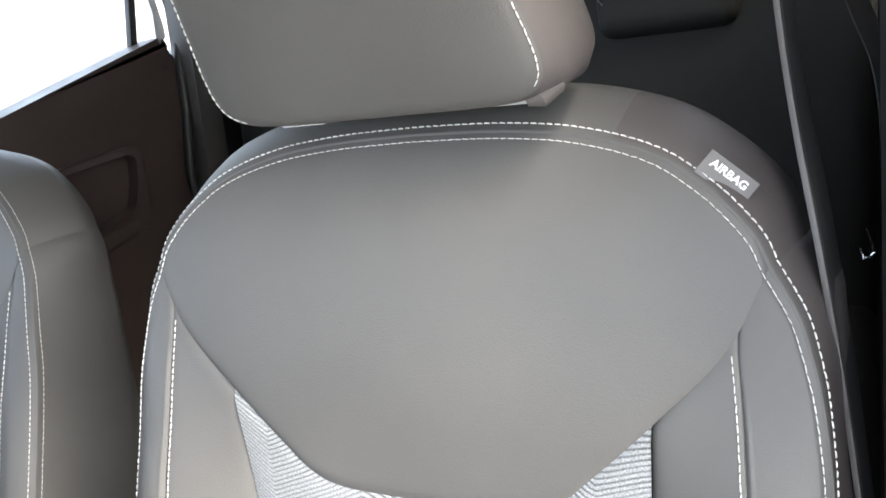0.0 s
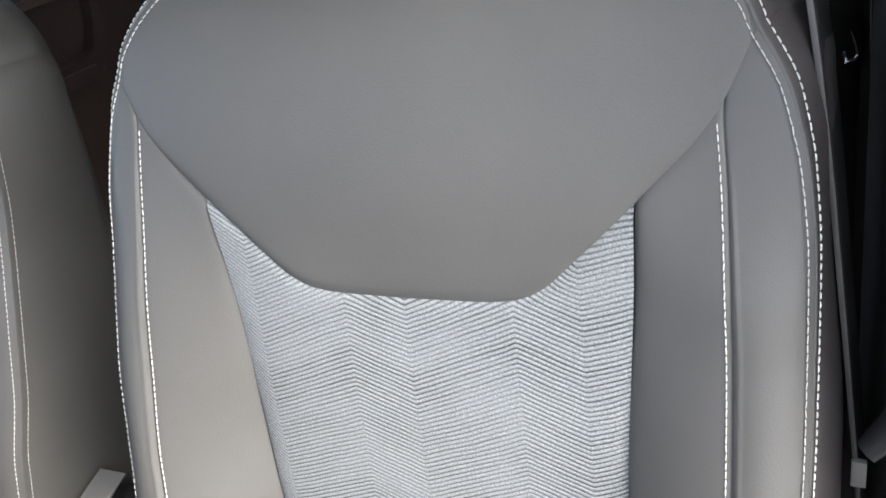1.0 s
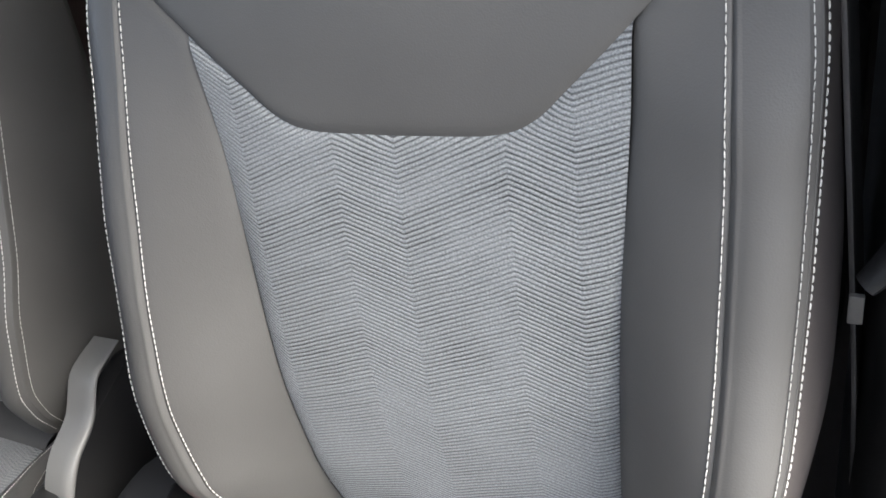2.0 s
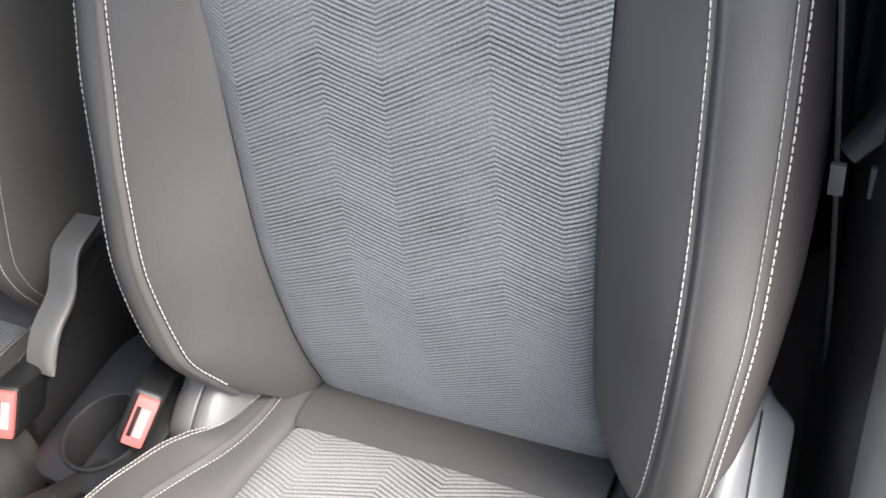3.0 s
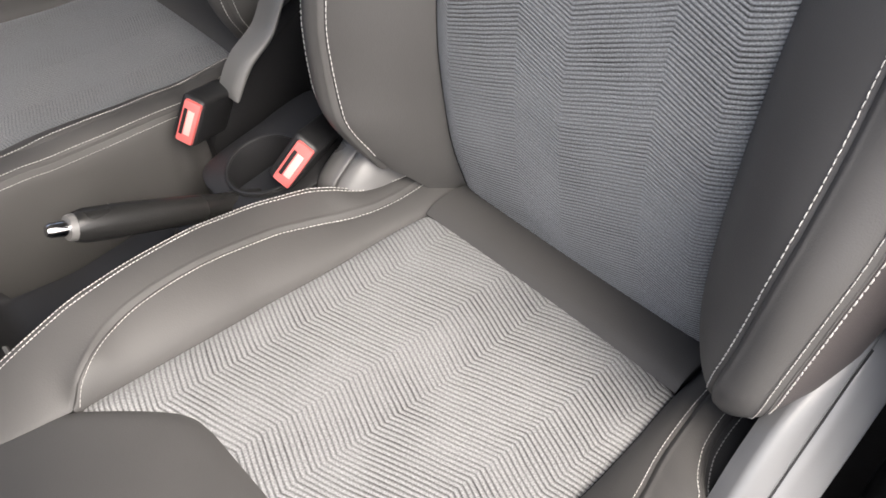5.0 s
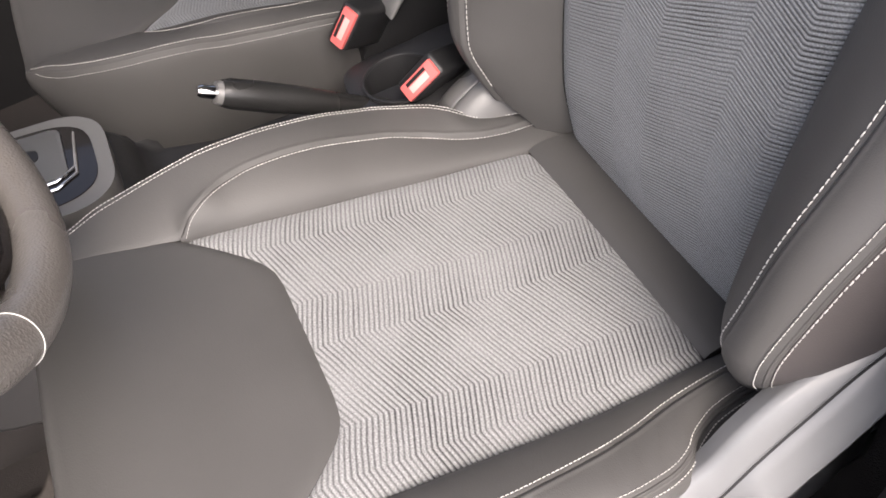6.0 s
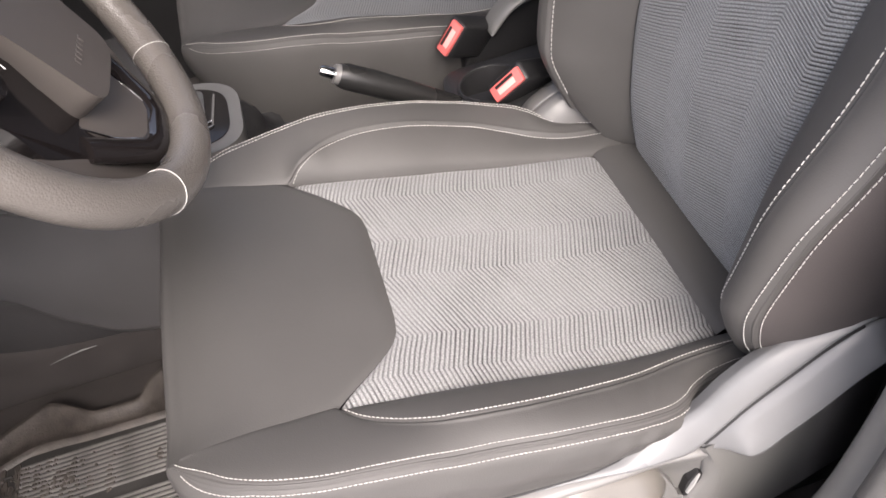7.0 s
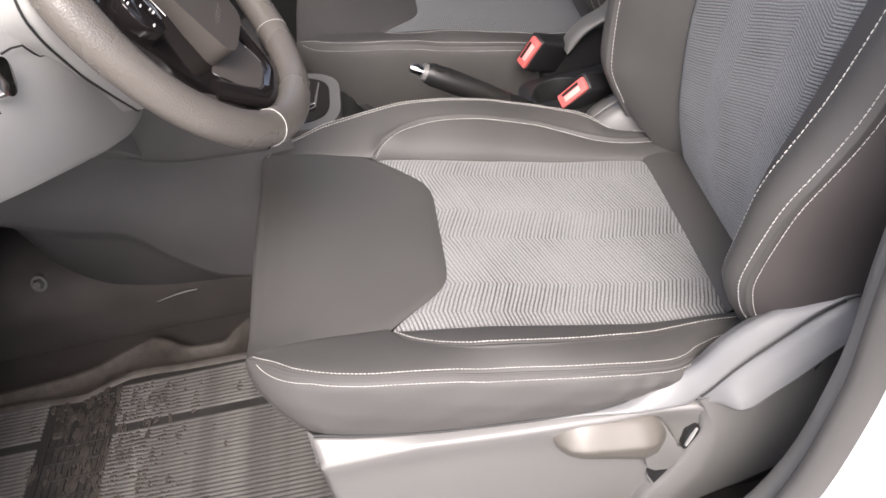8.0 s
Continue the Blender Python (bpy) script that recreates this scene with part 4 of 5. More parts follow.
        rows.append(np.stack([np.minimum(x_, 0.2600) + max(x_ - 0.2600, 0) * out_, yy, z_], -1))
    sheet("grip", np.stack(rows, 1), LEVER, lever, "brownish grey grip", None, True)
    bm = bmesh.new()
    prism(bm, rounded([(-0.122, 0.276), (-0.108, 0.270), (-0.093, 0.232), (-0.090, 0.216), (-0.082, 0.212), (-0.096, 0.182), (-0.122, 0.186), (-0.130, 0.228)], 0.006), 0.246, 0.2615, 0, 0.003, 3)
    part("arm", bm, SHIELD, lever)
    bm = bmesh.new()
    tube(bm, [(0.262, -0.082, 0.222), (0.2625, -0.076, 0.236), (0.261, -0.070, 0.247)], [0.0024, 0.0030, 0.0020], 8, False, 0.6)
    part("spring_pin", bm, KNEE, lever, "pale grey pin")
    # inner hinge cover, between cushion and backrest
    hy_ = np.linspace(-0.064, 0.07, 40)
    hz_ = curve_of([-0.064, -0.060, -0.052, -0.040, -0.02, 0.0, 0.03, 0.07], [0.285, 0.306, 0.325, 0.334, 0.344, 0.351, 0.356, 0.35])(hy_)
    rows = [np.stack([np.full_like(hy_, x_) + 0.10 * np.clip(-0.045 - hy_, 0, 1), hy_, hz_ + d_], -1) for x_, d_ in ((-0.278, -0.06), (-0.277, -0.020), (-0.274, -0.008), (-0.268, -0.002), (-0.258, 0.0), (-0.2445, 0.0), (-0.2430, -0.0012), (-0.2425, -0.004))]
    hinge = sheet("hinge_cover", np.stack(rows, 1), PILLAR, cover, "pale grey inner hinge cover")
    rows = [np.stack([np.full_like(hy_, x_) + 0.10 * np.clip(-0.045 - hy_, 0, 1), hy_, hz_ + d_], -1) for x_, d_ in ((-0.2412, -0.004), (-0.2405, -0.0008), (-0.238, 0.0006), (-0.231, -0.001), (-0.224, -0.007), (-0.217, -0.018), (-0.210, -0.032), (-0.204, -0.055))]
    sheet("hinge_cover", np.stack(rows, 1), PILLAR, cover, "pale grey inner hinge cover")
    rows = [np.stack([np.full_like(hy_, x_) + 0.10 * np.clip(-0.045 - hy_, 0, 1), hy_, hz_ - 0.004], -1) for x_ in (-0.2435, -0.2405)]
    sheet("hinge_groove", np.stack(rows, 1), BLACK, cover)
    # floor rails
    for x in (-0.19, 0.20):
        bm = bmesh.new()
        box(bm, (x, -0.14, 0.09), (0.05, 0.62, 0.06), 0.006)
        box(bm, (x, -0.14, 0.135), (0.035, 0.50, 0.08), 0.006)
        part("seat_rail", bm, BLACK, cover)


side_covers(driver_seat)
for x in (-0.19, 0.19):
    bm = bmesh.new()
    box(bm, (x, -0.14, 0.09), (0.05, 0.62, 0.06), 0.006)
    box(bm, (x, -0.14, 0.14), (0.035, 0.50, 0.09), 0.006)
    part("seat_rail", bm, BLACK, passenger_seat)

# airbag tag sewn into the edge seam
tag = new("airbag_tag")
tag.parent = driver_seat
tagged(tag, "small grey woven tag with white lettering")
TAGM = material("grey_tag_cloth", (0.125, 0.12, 0.12), 0.8, grain=0.5, grain_scale=1500)
TAGW = material("white_tag_lettering", (0.80, 0.79, 0.77), 0.7, mottle=0.05)
tag_m = Matrix.Identity(4)


def tag_frame():
    """The tag's axes: along the seam, across it, and out of it."""
    a = Vector(back_place(np.array([0.199]), np.array([0.657]), np.array([-0.046]), 1)[0])
    b = Vector(back_place(np.array([0.234]), np.array([0.626]), np.array([-0.046]), 1)[0])
    out = Vector((0.34, -0.72, 0.60)).normalized()
    ex = (b - a).normalized()
    out = (out - ex * out.dot(ex)).normalized()
    ey = out.cross(ex)
    m = Matrix((ex, ey, out)).transposed().to_4x4()
    m.translation = (a + b) / 2 + out * 0.005 - ex * 0.004 - ey * 0.009
    return m


tag_m = tag_frame()
bm = bmesh.new()
box(bm, (0, 0, 0), (0.0345, 0.0182, 0.0014), 0.0005, None, 1)
bm.transform(tag_m)
part("tag_cloth", bm, TAGM, tag)
txt = bpy.data.curves.new("tag_lettering", 'FONT')
txt.body, txt.size, txt.align_x, txt.align_y, txt.extrude, txt.offset = "AIRBAG", 0.0072, 'CENTER', 'CENTER', 0.0002, 0.0002
tob = new("lettering", txt)
tob.parent = tag
tob.matrix_basis = tag_m @ pose(0, 0.002, 0.0011)
tob.data.materials.append(TAGW)
bpy.context.view_layer.update()
tme = bpy.data.meshes.new_from_object(tob.evaluated_get(bpy.context.evaluated_depsgraph_get()))
bpy.data.objects.remove(tob)
lob = put("lettering", tme, tag, "white capital letters")
lob.matrix_basis = tag_m @ pose(0, 0.002, 0.0011)

# ---- cabin shell ----
def slab(name, c, s, mat, label="", bevel=0.0, kind="structure", parent=None, m=None):
    bm = bmesh.new()
    box(bm, c, s, bevel, m)
    ob = part(name, bm, mat, parent)
    return tagged(ob, label, "", "", kind) if parent is None else ob


slab("ground", (0, 0, -0.34), (400, 400, 0.04), GROUNDM, "grey paved ground outside the car")
slab("floor", (-0.34, 0.2, 0.015), (1.46, 3.1, 0.10), CARPET, "dark brown-black carpeted car floor")
slab("ceiling", (-0.34, 0.70, 1.31), (1.30, 2.1, 0.04), HEADLINER, "pale fabric headliner", 0.015)
slab("wall_rear", (-0.34, 1.78, 0.66), (1.46, 0.05, 1.36), CARPET, "dark rear wall of the cabin")
slab("wall_front", (-0.34, -1.32, 0.42), (1.46, 0.05, 0.90), CARPET, "dark firewall behind the pedals")

# far side: door trim below the belt line, pillars, window glass
slab("wall_far", (-1.085, 0.2, 0.42), (0.07, 3.1, 0.90), BLACK, "black far side of the cabin")


def beam(name, a, b, w, d, mat, label, parent=None):
    """A straight post between two points: w along the car, d across it."""
    a, b = Vector(a), Vector(b)
    z = (b - a).normalized()
    x = Vector((0, 1, 0)).cross(z).normalized()
    y = z.cross(x)
    m = Matrix((x, y, z)).transposed().to_4x4()
    bm = bmesh.new()
    box(bm, (0, 0, (b - a).length / 2), (d, w, (b - a).length), min(w, d) * 0.25)
    bm.transform(Matrix.Translation(a) @ m)
    ob = part(name, bm, mat, parent)
    return tagged(ob, label, "", "", "structure") if parent is None else ob


rear_door = empty("door_far", "brown-black rear door trim with a moulded armrest pocket", "car door")
bm = bmesh.new()
prism(bm, rounded([(0.20, 0.855), (0.66, 0.880), (1.080, 0.900), (1.085, 0.850), (1.055, 0.755), (1.005, 0.640), (0.965, 0.30), (0.9, 0.06), (0.20, 0.06)], 0.03), -1.050, -1.030, 0, 0.008, 3)
part("trim_panel", bm, DOORTRIM, rear_door)
bm = bmesh.new()
prism(bm, rounded([(0.20, 0.795), (0.60, 0.840), (0.80, 0.852), (1.030, 0.851), (1.056, 0.903), (1.041, 0.919), (0.66, 0.895), (0.20, 0.866)], 0.006), -1.065, -1.006, 0, 0.022, 6)
part("belt_rail", bm, DOORTRIM, rear_door)
# pocket: a raised frame round a recess
outer = rounded([(0.45, 0.80), (0.69, 0.774), (0.877, 0.750), (0.890, 0.735), (0.876, 0.664), (0.857, 0.606), (0.827, 0.590), (0.45, 0.595)], 0.012)
inner = rounded([(0.47, 0.785), (0.69, 0.763), (0.860, 0.740), (0.869, 0.726), (0.850, 0.680), (0.824, 0.643), (0.79, 0.638), (0.47, 0.645)], 0.012)
bm = bmesh.new()
n = len(outer)
loops = [[bm.verts.new((x, *p)) for p in lp] for x, lp in ((-1.030, outer), (-1.008, outer), (-1.003, inner), (-1.0285, inner))]
for a, b in zip(loops, loops[1:]):
    for i in range(n):
        bm.faces.new((a[i], a[(i + 1) % n], b[(i + 1) % n], b[i]))
part("armrest_frame", bm, DOORTRIM, rear_door)
bm = bmesh.new()
prism(bm, rounded([(0.45, 0.600), (0.729, 0.601), (0.818, 0.598), (0.828, 0.607), (0.812, 0.619), (0.729, 0.630), (0.45, 0.634)], 0.006), -1.03, -0.994, 0, 0.006)
part("pull_handle", bm, DOORTRIM, rear_door)
bm = bmesh.new()
prism(bm, [(0.24, 0.885), (0.985, 0.905), (1.03, 1.18), (0.34, 1.20)], -1.072, -1.068, 0)
g = part("window_pane", bm, GLASS, rear_door, "clear side window glass", False)
g.visible_shadow = False
beam("window_divider", (-1.052, 0.999, 0.895), (-1.052, 1.165, 1.28), 0.018, 0.014, BLACK, "", rear_door)
bm = bmesh.new()
prism(bm, rounded([(1.082, 0.900), (1.112, 0.903), (1.118, 0.93), (1.128, 1.26), (1.108, 1.26), (1.100, 0.96)], 0.006), -1.078, -1.060, 0, 0.003)
part("quarter_panel", bm, WHITE_PAINT, rear_door, "white painted quarter panel")
bm = bmesh.new()
tube(bm, [(-1.040, 1.134, 1.25), (-1.034, 1.128, 0.98), (-1.028, 1.122, 0.92), (-1.026, 1.090, 0.850), (-1.026, 1.062, 0.755), (-1.026, 1.012, 0.640), (-1.026, 0.972, 0.30)], 0.012, 10)
part("seal", bm, BLACK, rear_door, "black rubber door seal")
beam("pillar_far_c", (-1.06, 1.02, 0.30), (-0.985, 1.215, 1.30), 0.075, 0.06, PLASTIC, "dark grey rear pillar trim")
slab("pillar_far_quarter", (-1.05, 1.46, 1.08), (0.05, 0.46, 0.42), PLASTIC, "dark rear quarter trim")
beam("pillar_far_b", (-1.06, 0.14, 0.85), (-0.97, 0.26, 1.30), 0.12, 0.06, PLASTIC, "dark grey middle pillar trim")
beam("roof_rail_far", (-0.99, -0.45, 1.27), (-0.99, 1.75, 1.27), 0.09, 0.10, HEADLINER, "pale roof rail trim")
beam("pillar_far_a", (-1.04, -1.15, 0.86), (-0.97, -0.40, 1.28), 0.07, 0.07, PLASTIC, "grey windscreen pillar trim")
# near side
beam("pillar_near_a", (0.40, -1.15, 0.86), (0.32, -0.42, 1.28), 0.07, 0.07, PLASTIC, "grey windscreen pillar trim")
beam("roof_rail_near", (0.33, -0.45, 1.27), (0.33, 1.75, 1.27), 0.09, 0.10, HEADLINER, "pale roof rail trim")
slab("wall_near_rear", (0.405, 1.02, 0.42), (0.06, 1.52, 0.90), BLACK, "dark rear door on the near side")
slab("body_near", (0.475, 1.00, 0.36), (0.06, 1.70, 1.00), WHITE_PAINT, "white painted rear door and quarter outside", 0.02)
slab("window_near_rear", (0.375, 0.68, 1.06), (0.006, 0.90, 0.42), GLOSS, "dark tinted rear side window")
beam("pillar_near_c", (0.40, 1.10, 0.85), (0.33, 1.20, 1.30), 0.10, 0.06, BLACK, "black rear pillar trim")
slab("pillar_near_quarter", (0.37, 1.46, 1.08), (0.05, 0.46, 0.42), BLACK, "black rear quarter trim")
slab("wall_near_front", (0.41, -1.12, 0.42), (0.07, 0.42, 0.90), PLASTIC, "grey footwell side trim")
slab("roof_rear_frame", (-0.34, 1.75, 1.27), (1.36, 0.10, 0.10), HEADLINER, "pale roof frame over the tailgate")
slab("roof_front_frame", (-0.34, -0.38, 1.29), (1.30, 0.10, 0.06), HEADLINER, "pale roof frame over the windscreen")
# sill and middle pillar: one curved trim with a rubber seal and white body outside
path = []
sill_y = curve_of([0, 0.38, 0.50, 0.58, 0.64, 0.70, 0.78, 1.0], [-0.95, -0.24, -0.085, -0.020, 0.006, 0.020, 0.027, 0.14])
sill_z = curve_of([0, 0.38, 0.50, 0.58, 0.64, 0.70, 0.78, 1.0], [0.125, 0.150, 0.200, 0.290, 0.375, 0.445, 0.53, 1.26])
for k in range(60):
    path.append((float(sill_y(k / 59)), float(sill_z(k / 59))))
path = np.array(path)
tan = np.gradient(path, axis=0)
tan /= np.linalg.norm(tan, axis=1, keepdims=True)
nrm2 = np.stack([-tan[:, 1], tan[:, 0]], -1)


def rail_sheet(name, prof, mat, label):
    rows = [np.stack([np.full(60, x), path[:, 0] + nrm2[:, 0] * o, path[:, 1] + nrm2[:, 1] * o], -1) for x, o in prof]
    return tagged(sheet(name, np.stack(rows, 1), mat), label, "", "", "structure")


rail_sheet("trim", ((0.331, -0.022), (0.337, -0.010), (0.345, -0.002), (0.360, 0.002), (0.372, -0.004)), SHIELD, "grey plastic sill and pillar trim")
rail_sheet("trim_inner", ((0.290, -0.24), (0.306, -0.10), (0.322, -0.036), (0.331, -0.022)), BLACK, "black lower pillar trim")
rail_sheet("door_seal", ((0.372, -0.004), (0.374, 0.010), (0.381, 0.016), (0.390, 0.014), (0.396, 0.004), (0.396, -0.01)), PLASTIC, "dark rubber door seal")
rail_sheet("door_frame", ((0.396, -0.01), (0.420, -0.018), (0.440, -0.020), (0.455, -0.045), (0.462, -0.08), (0.50, -0.09), (0.512, -0.12), (0.512, -0.40)), WHITE_PAINT, "white painted door frame and sill")

# ---- floor, footwell ----
def tunnel():
    y = np.linspace(-1.25, 0.9, 90)
    rows = []
    for x, z in ((-0.275, 0.05), (-0.262, 0.085), (-0.240, 0.15), (-0.228, 0.20), (-0.25, 0.235), (-0.34, 0.25), (-0.42, 0.235), (-0.45, 0.20), (-0.47, 0.10), (-0.48, 0.05)):
        rows.append(np.stack([np.full_like(y, x), y, np.full_like(y, z)], -1))
    ob = sheet("tunnel", np.stack(rows, 1), CARPET, None, "", None, False)
    tagged(ob, "brown-black carpeted tunnel between the seats", "", "", "structure")


tunnel()
# plastic side panel of the dashboard's middle, with a hollow
ys = np.linspace(-1.02, -0.47, 60)
ridge = curve_of([-1.02, -0.9, -0.80, -0.735, -0.68, -0.62, -0.5], [0.42, 0.385, 0.345, 0.325, 0.262, 0.215, 0.190])(ys)
bott = curve_of([-1.02, -0.9, -0.86, -0.80, -0.70, -0.6, -0.5], [0.40, 0.37, 0.28, 0.225, 0.200, 0.190, 0.180])(ys)
rows = [np.stack([np.full_like(ys, x), ys, z], -1) for x, z in ((-0.19, np.full_like(ys, 0.60)), (-0.190, np.full_like(ys, 0.46)), (-0.190, 0.6 * ridge + 0.4 * 0.46), (-0.178, ridge + 0.014), (-0.183, ridge + 0.002), (-0.208, np.minimum(ridge - 0.004, 0.7 * ridge + 0.3 * bott)), (-0.212, np.minimum(bott, ridge - 0.008)), (-0.232, np.minimum(bott, ridge - 0.008) - 0.004))]
tagged(sheet("panel_console_side", np.stack(rows, 1), SIDEPANEL), "dark grey plastic side panel with a moulded hollow", "", "", "structure")
ys = np.linspace(-0.80, -0.50, 50)
lip_z = curve_of([-0.80, -0.73, -0.698, -0.66, -0.617, -0.558, -0.498, -0.44], [0.53, 0.487, 0.466, 0.441, 0.430, 0.425, 0.421, 0.418])(ys)
rows = [np.stack([np.full_like(ys, x_), ys, lip_z + d_ * k_], -1) for x_, d_, k_ in ((-0.200, 0.004, 1), (-0.180, 0.0, 1), (-0.173, 0.003, 1), (-0.170, 0.010, 1), (-0.168, 0.03, 1), (-0.164, 0.10, 1), (-0.162, 0.20, 1))]
tagged(sheet("panel_console_upper", np.stack(rows, 1), PLASTIC), "grey plastic upper side panel with a rounded lower lip", "", "", "structure")
slab("toe_board", (-0.02, -1.14, 0.16), (0.80, 0.04, 0.50), CARPET, "carpeted sloping toe board", 0.0, "structure", None, Matrix.Rotation(radians(-35), 4, 'X'))

mat_thing = empty("floor_mat", "worn dusty black ribbed rubber floor mat", "floor mat")
zt = 0.068
bm = bmesh.new()
box(bm, (0.055, -0.78, zt), (0.43, 0.72, 0.010), 0.003)
part("pad", bm, RUBBER, mat_thing)
RIB = material("worn_grey_rubber_ribs", (0.088, 0.085, 0.083), 0.62, grain=0.6, grain_scale=260, mottle=0.45, mottle_scale=20)


def rib_mesh(length):
    me = bpy.data.meshes.new("rib")
    b2 = bmesh.new()
    h, w = 0.0042, 0.0040
    prism(b2, [(-w / 2, 0), (-w * 0.30, h), (w * 0.30, h), (w / 2, 0)], -length / 2, length / 2, 1)
    b2.to_mesh(me)
    b2.free()
    me.materials.append(RIB)
    return me


long_rib, short_rib = rib_mesh(0.425), rib_mesh(0.15)
for k in range(57):
    x = -0.142 + k * 0.0073
    if -0.064 < x < -0.050:
        continue
    for me, yc in ((long_rib, -0.622), (short_rib, -1.025)):
        ob = put("rib", me, mat_thing)
        ob.location = (x, yc, zt + 0.0045)
# heel area: a broken grid and crumbled, muddy rubber
bm = bmesh.new()
for k in range(9):
    box(bm, (0.05 + 0.01 * (k % 3), -0.934 + k * 0.0105, zt + 0.006), (0.26, 0.0016, 0.004))
for k in range(12):
    box(bm, (-0.135 + k * 0.030, -0.890, zt + 0.006), (0.0022, 0.085, 0.005))
part("heel_grid", bm, RUBBER, mat_thing)
MUD = material("brown_crumbled_rubber", (0.040, 0.034, 0.030), 0.6, grain=1.0, grain_scale=300, mottle=0.4, mottle_scale=60)
rng = random.Random(5)
bm = bmesh.new()
for _ in range(420):
    cx, cy = -0.02 + rng.uniform(-0.12, 0.12), -0.835 + rng.gauss(0, 0.060)
    r_, a0 = rng.uniform(0.004, 0.019), rng.uniform(0, 6.28)
    n_ = rng.randint(5, 8)
    base = [(cx + r_ * rng.uniform(0.5, 1.1) * math.cos(a0 + i * 6.28 / n_), cy + 0.42 * r_ * rng.uniform(0.5, 1.1) * math.sin(a0 + i * 6.28 / n_)) for i in range(n_)]
    hz_ = zt + 0.0068 + rng.uniform(0.0, 0.0018)
    lo_ = [bm.verts.new((px_, py_, zt + 0.004)) for px_, py_ in base]
    hi_ = [bm.verts.new((cx + (px_ - cx) * 0.86, cy + (py_ - cy) * 0.86, hz_ + rng.uniform(-0.0008, 0.0008))) for px_, py_ in base]
    bm.faces.new(hi_)
    for i in range(n_):
        bm.faces.new((lo_[i], lo_[(i + 1) % n_], hi_[(i + 1) % n_], hi_[i]))
crumbs = part("dirt", bm, MUD, mat_thing, "", False)
tagged(crumbs, "crumbled muddy rubber at the heel", kind="stuff")
# raised wavy border along the tunnel
yb = np.linspace(-1.15, -0.45, 120)
xo_ = curve_of([-1.15, -1.0, -0.90, -0.832, -0.797, -0.767, -0.727, -0.671, -0.654, -0.627, -0.45], [-0.168, -0.171, -0.181, -0.213, -0.229, -0.214, -0.190, -0.188, -0.215, -0.236, -0.24])(yb)
xi_ = curve_of([-1.15, -0.983, -0.896, -0.854, -0.81, -0.737, -0.626, -0.45], [-0.146, -0.142, -0.135, -0.154, -0.166, -0.160, -0.158, -0.158])(yb)
rows = [np.stack([x, yb, np.full_like(yb, z) + zc], -1) for x, z, zc in ((xo_ - 0.012, 0.064, 0), (xo_ - 0.004, 0.084, 0), (xo_, 0.090, 0), (xo_ + 0.006, 0.086, 0), (0.5 * xo_ + 0.5 * xi_, 0.078, 0), (xi_ - 0.006, 0.078, 0), (xi_, 0.082, 0), (xi_ + 0.006, 0.070, 0))]
sheet("border", np.stack(rows, 1), MUD, mat_thing, "raised wavy mat border")
bolt = empty("floor_bolt", "small metal bolt in the footwell side", "bolt")
bm = bmesh.new()
tube(bm, [(-0.252, -0.923, 0.226), (-0.240, -0.923, 0.231), (-0.236, -0.923, 0.2325)], [0.009, 0.009, 0.006], 6)
part("head", bm, PLASTIC, bolt)
bm = bmesh.new()
tube(bm, [(-0.252, -0.923, 0.226), (-0.2435, -0.923, 0.2295)], [0.013, 0.013], 18)
part("washer", bm, PLASTIC, bolt)
bm = bmesh.new()
tube(bm, [(-0.2385, -0.765, 0.152), (-0.2372, -0.735, 0.1595), (-0.2365, -0.715, 0.163), (-0.236, -0.695, 0.1635)], [0.0004, 0.0011, 0.0014, 0.0004], 6)
part("scuff_mark", bm, DASHGREY, bpy.data.objects["tunnel"], "pale scuff")
pedal = empty("accelerator_pedal", "black pedal with a worn rubber pad", "pedal")
bm = bmesh.new()
box(bm, (-0.130, -0.985, 0.235), (0.052, 0.018, 0.12), 0.006, Matrix.Rotation(radians(-35), 4, 'X'))
part("pad", bm, RUBBER, pedal)
bm = bmesh.new()
tube(bm, [(-0.130, -1.00, 0.27), (-0.125, -1.10, 0.42)], 0.009, 8)
part("arm", bm, BLACK, pedal)

# ---- dashboard ----
dash = empty("dashboard", "grey moulded dashboard with a lower knee panel", "dashboard")
bm = bmesh.new()
box(bm, (-0.34, -0.93, 0.80), (1.42, 0.52, 0.20), 0.06, None, 4)
part("top", bm, PLASTIC, dash)
xs_ = np.linspace(-0.060, 0.385, 60)
edge = curve_of([-0.060, -0.048, -0.032, 0.006, 0.071, 0.168, 0.249, 0.32, 0.385], [0.610, 0.594, 0.586, 0.590, 0.611, 0.650, 0.681, 0.710, 0.735])(xs_)


def knee_y(x):
    """The panel turns away towards the door and at its inboard end."""
    return -0.582 - 0.9 * np.clip(x - 0.10, 0, 1) ** 2 - 40.0 * np.clip(-0.030 - x, 0, 1) ** 2


rows = []
for f, dy in ((-0.30, -0.25), (-0.02, -0.020), (0.0, -0.004), (0.02, 0.0), (0.10, 0.010), (0.22, 0.020), (0.36, 0.022), (0.52, 0.010), (0.70, -0.020), (0.85, -0.060), (1.0, -0.110)):
    z = edge + (0.90 - edge) * max(f, 0) + (0.02 if f < -0.1 else 0)
    rows.append(np.stack([xs_, knee_y(xs_) + dy, z], -1))
sheet("knee_panel", np.stack(rows, 1), KNEE, dash, "smooth grey knee panel")
